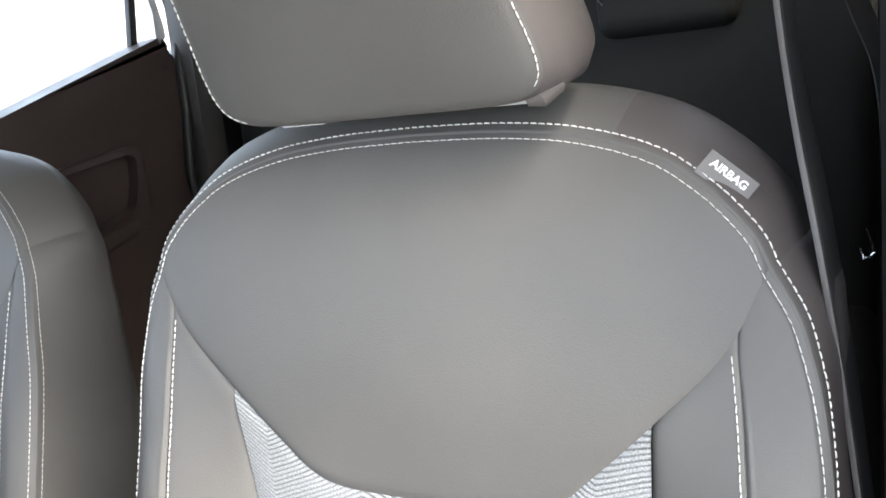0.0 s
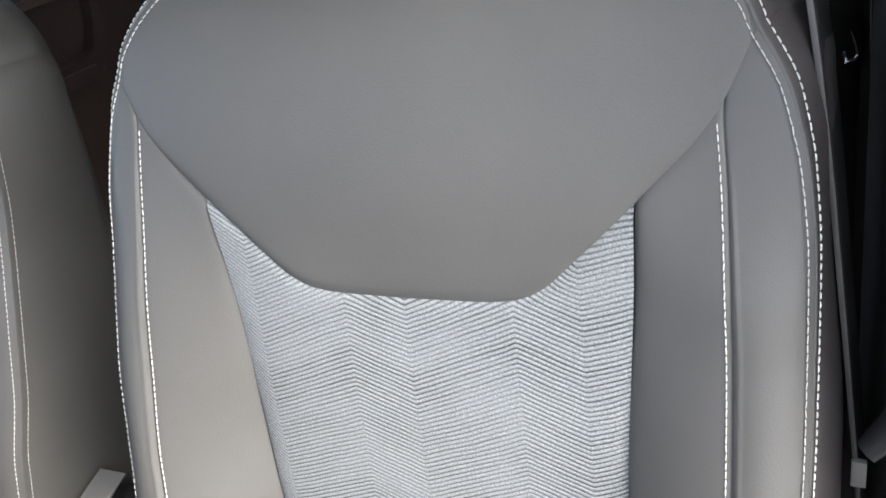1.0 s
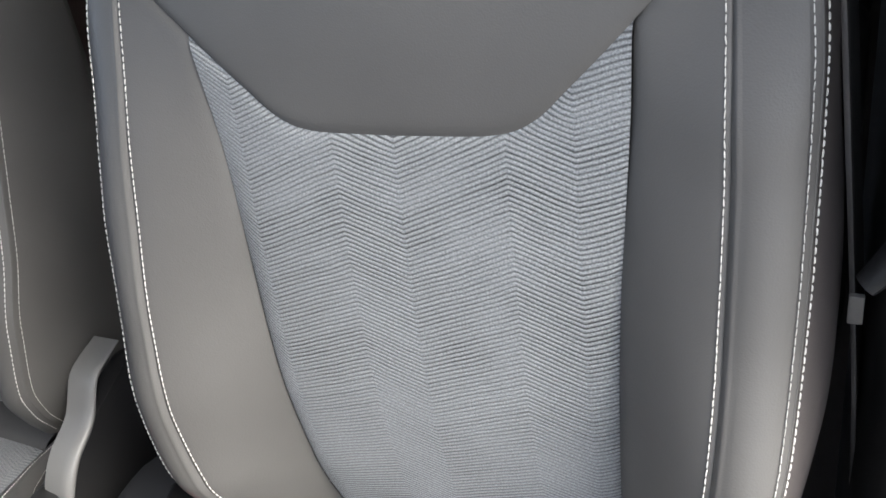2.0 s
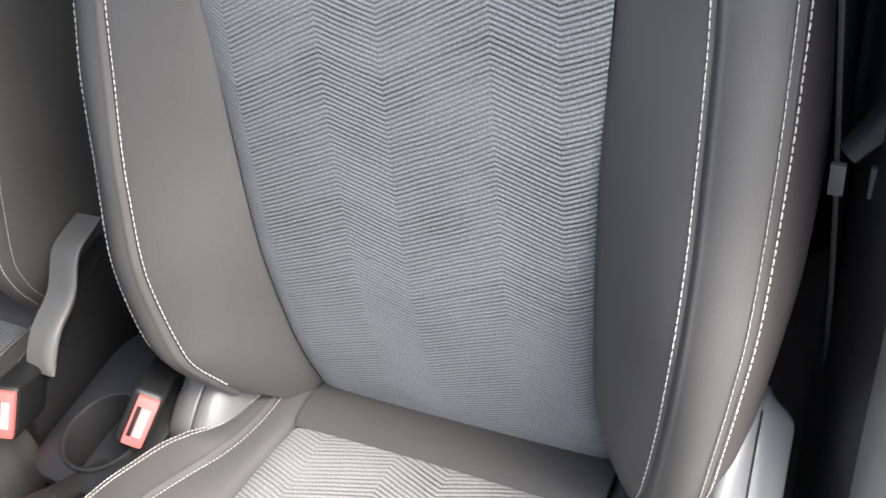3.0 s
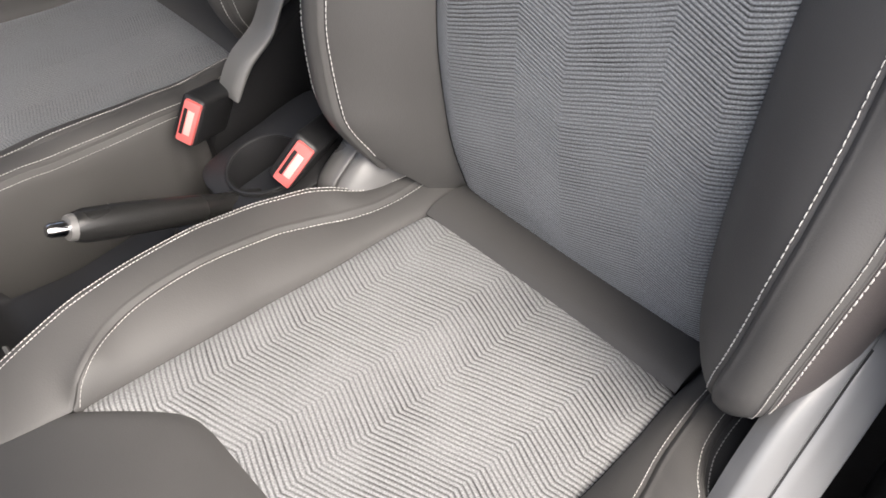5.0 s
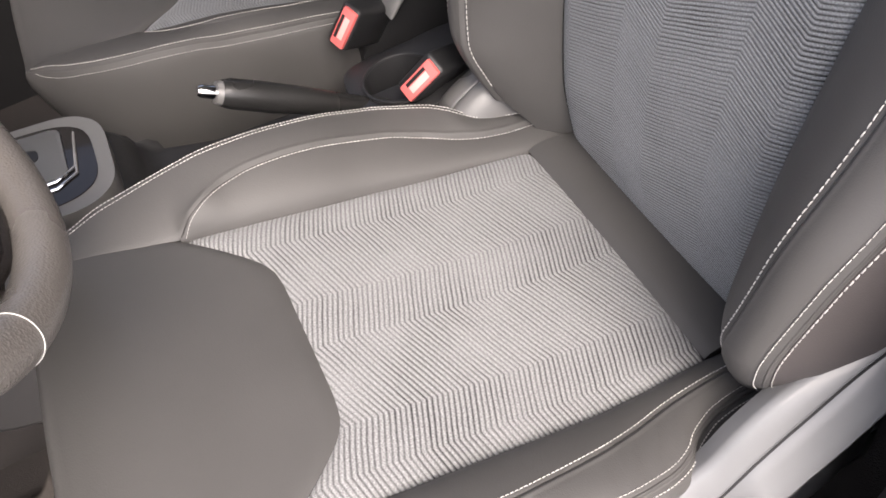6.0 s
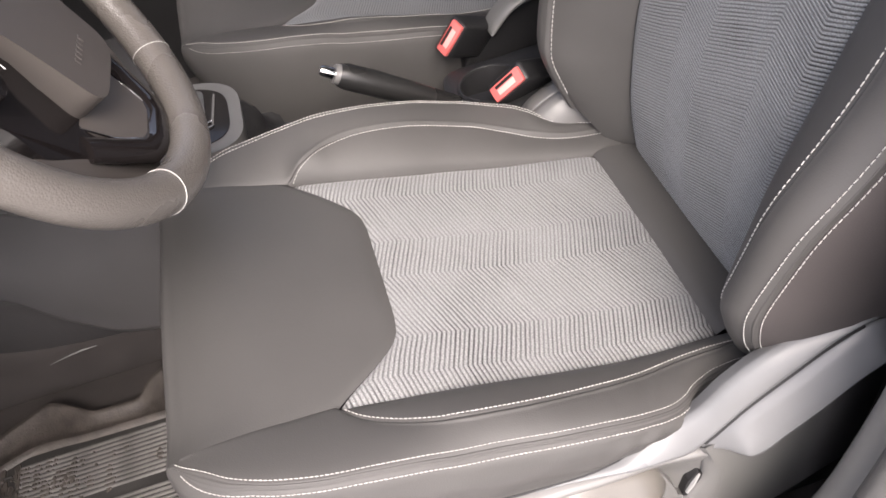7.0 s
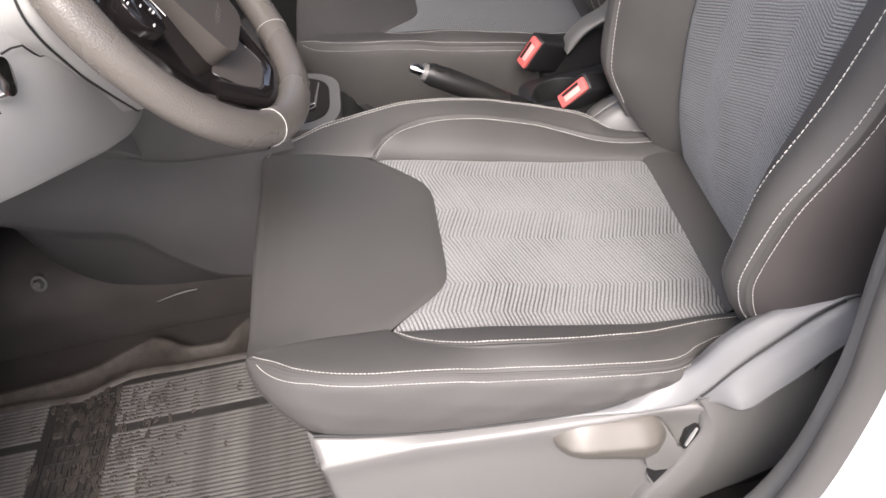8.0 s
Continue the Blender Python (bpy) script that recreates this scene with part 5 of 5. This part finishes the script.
# cover joint in the knee panel
bm = bmesh.new()
tube(bm, [(x_, float(knee_y(x_)) + 0.018, z_) for x_, z_ in ((0.213, 0.777), (0.201, 0.775), (0.187, 0.770), (0.180, 0.761), (0.173, 0.753), (0.162, 0.748), (0.148, 0.749))], 0.0009, 6)
part("cover_joint", bm, BLACK, dash)
# panel under the knee panel, a little further in
xs2 = np.linspace(-0.30, 0.20, 40)
low_ = curve_of([-0.30, -0.2, -0.08, 0.0, 0.10, 0.20], [0.385, 0.43, 0.520, 0.555, 0.60, 0.65])(xs2)
rows = [np.stack([xs2, np.full_like(xs2, -0.66 + dy_), low_ + (0.66 - low_) * f_ + dz_], -1) for f_, dy_, dz_ in ((0, -0.12, 0.03), (0, -0.010, 0.004), (0, -0.002, 0.001), (0, 0.0, 0.004), (0.5, 0.004, 0), (1, 0.0, 0))]
sheet("under_panel", np.stack(rows, 1), DASHGREY, dash)
knob = new("round_switch")
knob.parent = dash
bm = bmesh.new()
kc = Vector((0.237, -0.592, 0.770))
tube(bm, [kc + Vector((0, 0.000, 0)), kc + Vector((0, 0.010, 0.001)), kc + Vector((0, 0.012, 0.001))], [0.026, 0.025, 0.020], 28, False, 1.0, (0, 0, 1))
part("ring", bm, GLOSS, knob)
bm = bmesh.new()
tube(bm, [kc + Vector((0, 0.010, 0)), kc + Vector((0, 0.022, 0.002)), kc + Vector((0, 0.0245, 0.002))], [0.017, 0.016, 0.012], 28)
part("cap", bm, CHROME, knob, "silver switch cap")

# ---- steering wheel ----
W_C, W_T = Vector((0.018, -0.501, 0.752)), radians(26.8)
W_U, W_F = Vector((0, -math.sin(W_T), math.cos(W_T))), Vector((0, math.cos(W_T), math.sin(W_T)))
wheel_m = Matrix((Vector((1, 0, 0)), W_U, W_F)).transposed().to_4x4()
wheel_m.translation = W_C
wheel = empty("steering_wheel", "grey-brown leather steering wheel with gloss black trim", "steering wheel")
wheel.matrix_basis = wheel_m
RIML = leather("grained_wheel_leather", (0.113, 0.103, 0.094), 0.28, 0.5, 560.0)
HUBM = leather("smooth_hub_plastic", (0.070, 0.062, 0.057), 0.42, 0.10, 900.0)


def rim_point(a):
    r = 0.178
    x, u = r * math.sin(a), r * math.cos(a)
    return Vector((x, u, 0.006 * math.cos(2 * a)))


bm = bmesh.new()
N_R = 120
tube(bm, [rim_point(-k * math.tau / N_R) for k in range(N_R)], [0.0172 + 0.002 * math.exp(-((abs(((k / N_R) * 360 + 180) % 360 - 180) - 75) / 14) ** 2) for k in range(N_R)], 20, True, 0.95, (0, 0, 1))
part("rim", bm, RIML, wheel)
for a in (radians(148), radians(216), radians(58), radians(302)):
    p, q = rim_point(a), rim_point(a + 0.02)
    t = (q - p).normalized()
    s_ = t.cross(Vector((0, 0, 1)))
    bm = bmesh.new()
    tube(bm, [p + 0.0175 * (math.cos(k / 48 * math.tau) * s_ + 0.95 * math.sin(k / 48 * math.tau) * Vector((0, 0, 1))) for k in range(48)], 0.0004, 6, True, 1.0, t)
    part("seam_stitching", bm, THREAD, wheel, "pale thread seam")
bm = bmesh.new()
half = [(0.075, 0.060), (0.062, 0.015), (0.054, -0.020), (0.050, -0.060), (0.048, -0.086), (0.034, -0.096)]
prism(bm, rounded(half + [(-x_, u_) for x_, u_ in half[::-1]], 0.020, 8), -0.035, 0.010, 2, 0.006, 4)
part("airbag_cover", bm, HUBM, wheel)
bm = bmesh.new()
for k in range(6):      # worn raised marks along the lower edge
    box(bm, (-0.0175 + k * 0.007, -0.068, 0.0102), (0.0042, 0.0052, 0.0008), 0.0003)
part("raised_marks", bm, HUBM, wheel, "small raised marks")


def dish(bm):
    """The lower spoke lies deeper near the hub than at the rim."""
    for v_ in bm.verts:
        v_.co.z -= 0.013 * float(smooth((v_.co.y + 0.155) / 0.06)) * float(smooth((-0.03 - v_.co.y) / 0.05))


half = [(0.146, 0.020), (0.134, -0.018), (0.124, -0.045), (0.112, -0.070), (0.080, -0.100), (0.060, -0.124), (0.038, -0.150), (0.020, -0.158)]
bm = bmesh.new()
prism(bm, rounded([(0.120, 0.036), *half, *[(-x_, u_) for x_, u_ in half[::-1]], (-0.120, 0.036)], 0.010), -0.024, -0.005, 2, 0.004)
dish(bm)
fascia = part("fascia", bm, GLOSS, wheel, "gloss black spoke trim")
bm = bmesh.new()
inset = rounded([(0.056, -0.085), (0.040, -0.124), (0.022, -0.146), (-0.022, -0.146), (-0.040, -0.124), (-0.056, -0.085)], 0.008, 6)
prism(bm, inset, -0.010, -0.0020, 2, 0.001)
dish(bm)
part("inset", bm, HUBM, fascia, "grained inset of the lower spoke")
bm = bmesh.new()
tube(bm, [(*p, -0.0022) for p in inset], 0.0008, 6, True)
dish(bm)
part("bright_edge", bm, CHROME, fascia)
bm = bmesh.new()
web = rounded([(0.120, -0.060), (0.104, -0.120), (0.070, -0.152), (0.030, -0.168), (-0.030, -0.168), (-0.070, -0.152), (-0.104, -0.120), (-0.120, -0.060)], 0.012)
prism(bm, web, -0.034, -0.018, 2, 0.005)
part("lower_web", bm, HUBM, wheel)
bm = bmesh.new()
tube(bm, [(0.074, -0.098, -0.016), (0.058, -0.120, -0.011), (0.037, -0.146, -0.006), (0.018, -0.1535, -0.004), (-0.018, -0.1535, -0.004), (-0.037, -0.146, -0.006), (-0.058, -0.120, -0.011), (-0.074, -0.098, -0.016)], 0.0112, 14, False, 0.6, (0, 0, 1))
part("trim_loop", bm, GLOSS, fascia)
for s_ in (-1, 1):
    bm = bmesh.new()
    prism(bm, rounded([(s_ * 0.092, 0.026), (s_ * 0.130, 0.022), (s_ * 0.136, 0.0), (s_ * 0.122, -0.026), (s_ * 0.096, -0.018)], 0.010), -0.012, 0.0100, 2, 0.002)
    pad = part("button_pad", bm, GLOSS, wheel, "black button pad with pale symbols")
    for i, (bx_, bu) in enumerate(((0.100, 0.012), (0.126, 0.014), (0.113, 0.004), (0.104, -0.008), (0.122, -0.012))):
        bm = bmesh.new()
        box(bm, (s_ * bx_, bu, 0.0104), (0.0042, 0.0013, 0.0006))
        if i % 2:
            box(bm, (s_ * bx_, bu + 0.0036, 0.0104), (0.0028, 0.0011, 0.0006))
        part("symbol_bar", bm, TAGW, pad)
    bm = bmesh.new()
    tube(bm, [(s_ * 0.091, -0.019, 0.0098), (s_ * 0.0885, 0.008, 0.0102), (s_ * 0.092, 0.027, 0.0098)], 0.0007, 8)
    part("bright_edge", bm, CHROME, wheel)
column = empty("steering_column", "grey plastic steering column shroud", "column shroud")
column.matrix_basis = wheel_m
to_wheel = wheel_m.inverted()


def cowl_loop(k, y, grow=0.0):
    """Upright outline of the shroud's foot on the dashboard, drawn in by k towards the column, at the depth y."""
    right = [(0.070, 0.880), (0.135, 0.862), (0.170, 0.828), (0.177, 0.793), (0.163, 0.765), (0.124, 0.716), (0.083, 0.675), (0.036, 0.630)]
    loop = rounded([((x_ + grow) * k, 0.745 + (z_ - 0.745) * k) for x_, z_ in right + [(-x_, z_) for x_, z_ in right[::-1]]], 0.012, 4)
    return [to_wheel @ Vector((W_C.x + x_, y + 0.50 * (0.745 - z_) * (1 - k) * 2.0, z_)) for x_, z_ in loop]


rows = [cowl_loop(k_, y_, g_) for k_, y_, g_ in ((1.0, -0.64, -0.004), (1.0, -0.562, -0.003), (1.0, -0.556, 0.0), (0.985, -0.549, 0.0), (0.93, -0.541, 0.0), (0.82, -0.536, 0.0), (0.68, -0.534, 0.0), (0.30, -0.532, 0.0))]
P = np.array([[tuple(p) for p in r] for r in rows]).transpose(1, 0, 2)
sheet("shroud", P, KNEE, column, "grey shroud", None, False, True)
bm = bmesh.new()
tube(bm, cowl_loop(1.0, -0.557, 0.001), 0.0011, 6, True)
part("gap", bm, BLACK, column, "dark gap round the shroud")
bm = bmesh.new()
tube(bm, [(0, 0, -0.06), (0, 0, -0.01)], 0.03, 20)
part("shaft", bm, BLACK, column)

# ---- between the seats ----
console = empty("centre_console", "black centre console with cup holder and selector bezel", "console")
bm = bmesh.new()
prism(bm, rounded([(-0.62, 0.20), (-0.62, 0.395), (-0.455, 0.375), (-0.405, 0.352), (-0.385, 0.300), (-0.30, 0.272), (-0.17, 0.262), (-0.16, 0.20)], 0.02), -0.432, -0.268, 0, 0.012, 3)
part("body", bm, CONSOLE, console)
tip = Matrix.Translation((0, -0.48, 0.392)) @ Matrix.Rotation(radians(-7), 4, 'X')


def bezel_outline(g):
    """Selector bezel seen from above: a straight front, a round end towards the rear."""
    return rounded([(-0.436 + g, -0.13), (-0.436 + g, 0.040 - g), (-0.405 + g * 0.6, 0.072 - g), (-0.295 - g * 0.6, 0.072 - g), (-0.264 - g, 0.040 - g), (-0.264 - g, -0.13)], 0.030, 8)


bm = bmesh.new()
prism(bm, bezel_outline(0.0), -0.045, 0.0, 2, 0.009, 3)
bm.transform(tip)
part("selector_bezel", bm, SHIELD, console, "silver-grey selector bezel")
bm = bmesh.new()
prism(bm, bezel_outline(0.016), -0.012, 0.0015, 2, 0.001)
bm.transform(tip)
plate = part("selector_plate", bm, GLOSS, console, "gloss black selector plate")
bm = bmesh.new()
prism(bm, rounded([(-0.410, -0.11), (-0.410, 0.026), (-0.322, 0.026), (-0.322, -0.11)], 0.010), -0.004, 0.0045, 2, 0.002)
bm.transform(tip)
part("gate", bm, DASHGREY, plate, "grey selector gate")
bm = bmesh.new()
prism(bm, rounded([(-0.382, -0.09), (-0.382, 0.0), (-0.360, 0.0), (-0.360, -0.09)], 0.008), 0.002, 0.0054, 2, 0.001)
bm.transform(tip)
part("slot", bm, BLACK, plate)
for x_ in (-0.318, -0.306):
    bm = bmesh.new()
    tube(bm, [tip @ Vector(p) for p in ((x_, -0.10, 0.0028), (x_, 0.012, 0.0028), (x_ - 0.016, 0.034, 0.0028), (-0.395, 0.040, 0.0028))], 0.0016, 6)
    part("bright_edge", bm, CHROME, plate)
bm = bmesh.new()
tube(bm, [tip @ Vector(p) for p in ((-0.371, -0.075, 0.0), (-0.371, -0.085, 0.030), (-0.371, -0.088, 0.045))], [0.016, 0.011, 0.012], 14)
part("selector_lever", bm, CONSOLE, console)
bm = bmesh.new()
tube(bm, [(-0.258, -0.56, 0.352), (-0.258, -0.46, 0.344), (-0.262, -0.42, 0.336), (-0.285, -0.398, 0.328), (-0.34, -0.394, 0.325)], 0.0035, 8)
part("lower_trim", bm, SHIELD, console, "pale trim line")
# rear of the console with a round cup well
cupc, well = Vector((-0.338, -0.075, 0.318)), 0.044
bm = bmesh.new()
n_w = 48
sq = []
for k in range(n_w):
    a_ = k / n_w * math.tau
    ca, sa = math.cos(a_), math.sin(a_)
    m_ = ((abs(ca) / 0.066) ** 4 + (abs(sa) / (0.125 if sa > 0 else 0.062)) ** 4) ** 0.25
    sq.append((ca / m_, sa / m_))
loops = []
for pts_, z_ in (([(x_ * 1.02, y_ * 1.02) for x_, y_ in sq], -0.11), ([(x_ * 1.01, y_ * 1.01) for x_, y_ in sq], -0.010), (sq, -0.002), ([(x_ * 0.95, y_ * 0.95) for x_, y_ in sq], 0.0)):
    loops.append([bm.verts.new(cupc + Vector((x_, y_, z_ + 0.10 * max(0.0, y_ - 0.04)))) for x_, y_ in pts_])
for r_, z_ in ((1.06, 0.0), (1.03, 0.0022), (0.98, 0.0016), (0.94, -0.006), (0.86, -0.075), (0.02, -0.077)):
    loops.append([bm.verts.new(cupc + Vector((well * r_ * math.cos(k / n_w * math.tau), well * r_ * math.sin(k / n_w * math.tau), z_))) for k in range(n_w)])
for a, b in zip(loops, loops[1:]):
    for k in range(n_w):
        bm.faces.new((a[k], a[(k + 1) % n_w], b[(k + 1) % n_w], b[k]))
cup = part("cup_holder", bm, CONSOLE, console)
bm = bmesh.new()
tube(bm, [cupc + Vector((well * 1.02 * math.cos(k / 48 * math.tau), well * 1.02 * math.sin(k / 48 * math.tau), 0.0026)) for k in range(48)], 0.0024, 8, True)
part("rim", bm, CONSOLE, cup)

HBRAKE = material("satin_black_grip", (0.019, 0.0188, 0.0185), 0.30, grain=0.5, grain_scale=700)
brake = empty("handbrake_lever", "dark grey handbrake lever with a chrome release button", "handbrake")
bm = bmesh.new()
tube(bm, [(-0.330, -0.274, 0.4055), (-0.330, -0.266, 0.4005), (-0.330, -0.235, 0.380), (-0.330, -0.195, 0.353), (-0.330, -0.150, 0.321), (-0.331, -0.110, 0.294), (-0.332, -0.06, 0.262)], [0.0135, 0.0158, 0.0162, 0.0150, 0.0138, 0.0132, 0.0130], 20, False, 1.1)
part("grip", bm, HBRAKE, brake)
bm = bmesh.new()
tube(bm, [(-0.330, -0.2795, 0.4092), (-0.330, -0.272, 0.4042)], [0.0122, 0.0140], 18)
part("collar", bm, SHIELD, brake)
bm = bmesh.new()
tube(bm, [(-0.330, -0.2955, 0.4200), (-0.330, -0.292, 0.4176), (-0.330, -0.278, 0.4082)], [0.0052, 0.0074, 0.0078], 16)
part("release_button", bm, CHROME, brake, "chrome release button")
# thin pale tube laid on the grip as its highlight
bm = bmesh.new()
tube(bm, [(-0.327, -0.232, 0.3955), (-0.327, -0.21, 0.3810), (-0.327, -0.16, 0.3440)], [0.0008, 0.0016, 0.0008], 6)
part("highlight_line", bm, SHIELD, brake)
bm = bmesh.new()
prism(bm, rounded([(-0.200, 0.318), (-0.130, 0.302), (-0.030, 0.300), (-0.030, 0.240), (-0.200, 0.240)], 0.02), -0.352, -0.306, 0, 0.008, 3)
part("boot", bm, BLACK, brake, "soft black boot")


PINK = material("pale_pink_label", (0.80, 0.46, 0.42), 0.4, mottle=0.05)


def buckle(name, label, top, face, along, width, w_axis):
    """A seat-belt buckle: black body with a red button set in its end."""
    b = empty(name, label, "seat belt buckle", "seat belt buckles")
    z = Vector(face).normalized()
    x = Vector(w_axis)
    x = (x - z * x.dot(z)).normalized()
    m = Matrix((x, z.cross(x), z)).transposed().to_4x4()
    m.translation = top
    b.matrix_basis = m
    bm = bmesh.new()
    box(bm, (0, 0, -0.040), (width + 0.008, 0.030, 0.080), 0.007, None, 3)
    part("housing", bm, BLACK, b)
    bm = bmesh.new()
    box(bm, (0, -0.0025, 0.0005), (width, 0.021, 0.008), 0.003, None, 2)
    red = part("button", bm, RED, b, "red release button")
    bm = bmesh.new()
    box(bm, (0, 0.0030, 0.0040), (width * 0.62, 0.0042, 0.0024), 0.0004)
    part("slot", bm, BLACK, red, "black slot")
    bm = bmesh.new()
    box(bm, (0, -0.0042, 0.0042), (width * 0.58, 0.0080, 0.0016), 0.0006)
    part("label_plate", bm, PINK, red, "pale pink label")
    bm = bmesh.new()
    tube(bm, [(0, 0, -0.075), (0, 0.006, -0.12), (0.0, 0.02, -0.17)], [0.014, 0.012, 0.012], 10, False, 0.5)
    part("stalk", bm, BLACK, b)
    return b


buckle("driver_buckle", "black seat belt buckle with a red button beside the driver's seat", Vector((-0.2760, -0.069, 0.357)), (0.50, -0.70, 0.42), 0, 0.054, (0.36, 0.62, 0.69))
buckle("passenger_buckle", "black seat belt buckle with a red button beside the passenger seat", Vector((-0.4450, -0.102, 0.345)), (0.50, -0.72, 0.48), 0, 0.052, (0.10, 0.60, 0.79))
# curved cover strip of the passenger seat's hinge
k_ = np.linspace(0, 1, 40)
hy = curve_of([0, 0.2, 0.45, 0.6, 0.8, 1], [-0.040, -0.029, -0.006, 0.030, 0.070, 0.112])(k_)
hz = curve_of([0, 0.2, 0.45, 0.6, 0.8, 1], [0.328, 0.342, 0.362, 0.378, 0.416, 0.424])(k_)
dy, dz = np.gradient(hy), np.gradient(hz)
ln = np.hypot(dy, dz)
dy, dz = dz / ln, -dy / ln
wd = curve_of([0, 0.12, 0.3, 0.6, 0.85, 1], [0.25, 0.62, 0.70, 0.55, 0.35, 0.06])(k_)
rows = [np.stack([np.full_like(k_, x_), hy + dy * o_ * wd, hz + dz * o_ * wd], -1) for x_, o_ in ((-0.480, -0.006), (-0.455, -0.008), (-0.448, -0.0075), (-0.443, -0.004), (-0.441, 0.001), (-0.442, 0.006), (-0.445, 0.008), (-0.480, 0.009))]
sheet("hinge_strip", np.stack(rows, 1) - np.array([-0.755, 0.035, -0.014]), SHIELD, passenger_seat, "grey curved hinge cover")

# added black filler for the dark gap at the passenger seat's inboard rear
bm = bmesh.new()
prism(bm, rounded([(-0.085, 0.18), (-0.080, 0.290), (-0.045, 0.322), (0.02, 0.345), (0.14, 0.375), (0.17, 0.30), (0.17, 0.18)], 0.02), -0.500, -0.474, 0, 0.008, 3)
bm.transform(Matrix.Translation((0.755, -0.035, 0.014)))
part("side_cover", bm, BLACK, passenger_seat, "black filler for the dark gap beside the seat")

# ---- belts ----
def webbing(name, pts, width, w_dirs, parent, thick=0.0022, lo=-0.5, hi=0.5, mat=WEB, label=""):
    pts = np.array(pts, float)
    k = np.linspace(0, 1, len(pts))
    f = [curve_of(k, pts[:, i]) for i in range(3)]
    d = [curve_of(k, np.array(w_dirs, float)[:, i]) for i in range(3)]
    tt = np.linspace(0, 1, 60)
    c = np.stack([g(tt) for g in f], -1)
    w = np.stack([g(tt) for g in d], -1)
    w /= np.linalg.norm(w, axis=1, keepdims=True)
    tn = np.gradient(c, axis=0)
    nn = np.cross(w, tn)
    nn /= np.linalg.norm(nn, axis=1, keepdims=True)
    rows = [c + w * width * a + nn * thick * b for a, b in ((lo, -0.5), (hi, -0.5), (hi, 0.5), (lo, 0.5), (lo, -0.5))]
    return sheet(name, np.stack(rows, 1), mat, parent, label)


belt = empty("seat_belt", "black seat belt webbing hanging beside the driver's seat", "seat belt")
belt_line = [(0.222, 0.36, 1.27), (0.241, 0.275, 0.99), (0.261, 0.215, 0.875), (0.271, 0.205, 0.79), (0.280, 0.20, 0.685), (0.287, 0.195, 0.60), (0.298, 0.18, 0.46), (0.31, 0.18, 0.15)]
belt_turn = [(0.07, 1, 0.1)] * 8
strap = webbing("webbing", belt_line, 0.046, belt_turn, belt)
# narrow, slightly thicker strip in a paler grey along one edge
webbing("pale_edge", belt_line, 0.046, belt_turn, strap, 0.0034, -0.52, -0.34, PALE_EDGE, "paler strip along the edge")
bm = bmesh.new()
tube(bm, [(0.335, 0.135, 0.70), (0.325, 0.13, 0.655), (0.310, 0.122, 0.628), (0.296, 0.115, 0.612)], [0.013, 0.012, 0.012, 0.009], 12, False, 0.7)
part("tongue_grip", bm, BLACK, belt)
for dx in (0, 0.022):
    bm = bmesh.new()
    box(bm, (0.292 + dx, 0.112, 0.594), (0.009, 0.004, 0.024), 0.001)
    part("tongue_plate", bm, PLASTIC, belt, "dull metal belt tongue")
rear_belt = empty("rear_seat_belt", "black rear seat belt webbing with a metal tongue", "seat belt")
webbing("webbing", [(0.19, 0.92, 1.27), (0.255, 0.90, 0.87), (0.292, 0.88, 0.74), (0.31, 0.80, 0.34)], 0.046, [(0.5, 1, 0)] * 4, rear_belt)
bm = bmesh.new()
tube(bm, [(0.270, 0.74, 0.613), (0.275, 0.74, 0.597), (0.278, 0.74, 0.582), (0.275, 0.738, 0.576), (0.266, 0.738, 0.574), (0.263, 0.74, 0.587)], [0.0010, 0.0013, 0.0022, 0.0028, 0.0028, 0.0014], 6)
part("tongue", bm, CHROME, rear_belt, "bright metal belt tongue")

# ---- rear bench ----
bench = empty("rear_bench", "dark charcoal rear bench with separate headrests", "rear seat")
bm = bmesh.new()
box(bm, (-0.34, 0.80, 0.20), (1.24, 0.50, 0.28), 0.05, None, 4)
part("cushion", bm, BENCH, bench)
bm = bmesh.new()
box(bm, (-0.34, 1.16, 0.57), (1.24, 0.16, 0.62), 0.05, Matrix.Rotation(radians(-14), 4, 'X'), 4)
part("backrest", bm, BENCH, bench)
for x in (-0.022, -0.645):
    hr = new("headrest")
    hr.parent = bench
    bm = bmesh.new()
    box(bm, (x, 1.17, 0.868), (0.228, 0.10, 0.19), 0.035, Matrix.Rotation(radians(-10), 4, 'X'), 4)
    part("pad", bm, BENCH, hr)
    px = [(x - 0.105, 1.112, 0.98), (x - 0.105, 1.118, 0.85), (x - 0.085, 1.118, 0.822), (x + 0.085, 1.118, 0.822), (x + 0.105, 1.118, 0.85), (x + 0.105, 1.112, 0.98)]
    Q = np.array([np.array(p) for p in px])
    stitches("edge_stitching", Q, np.repeat(np.array([[0, -1.0, 0.1]]), len(Q), 0), hr, 0.008, 0.0068)
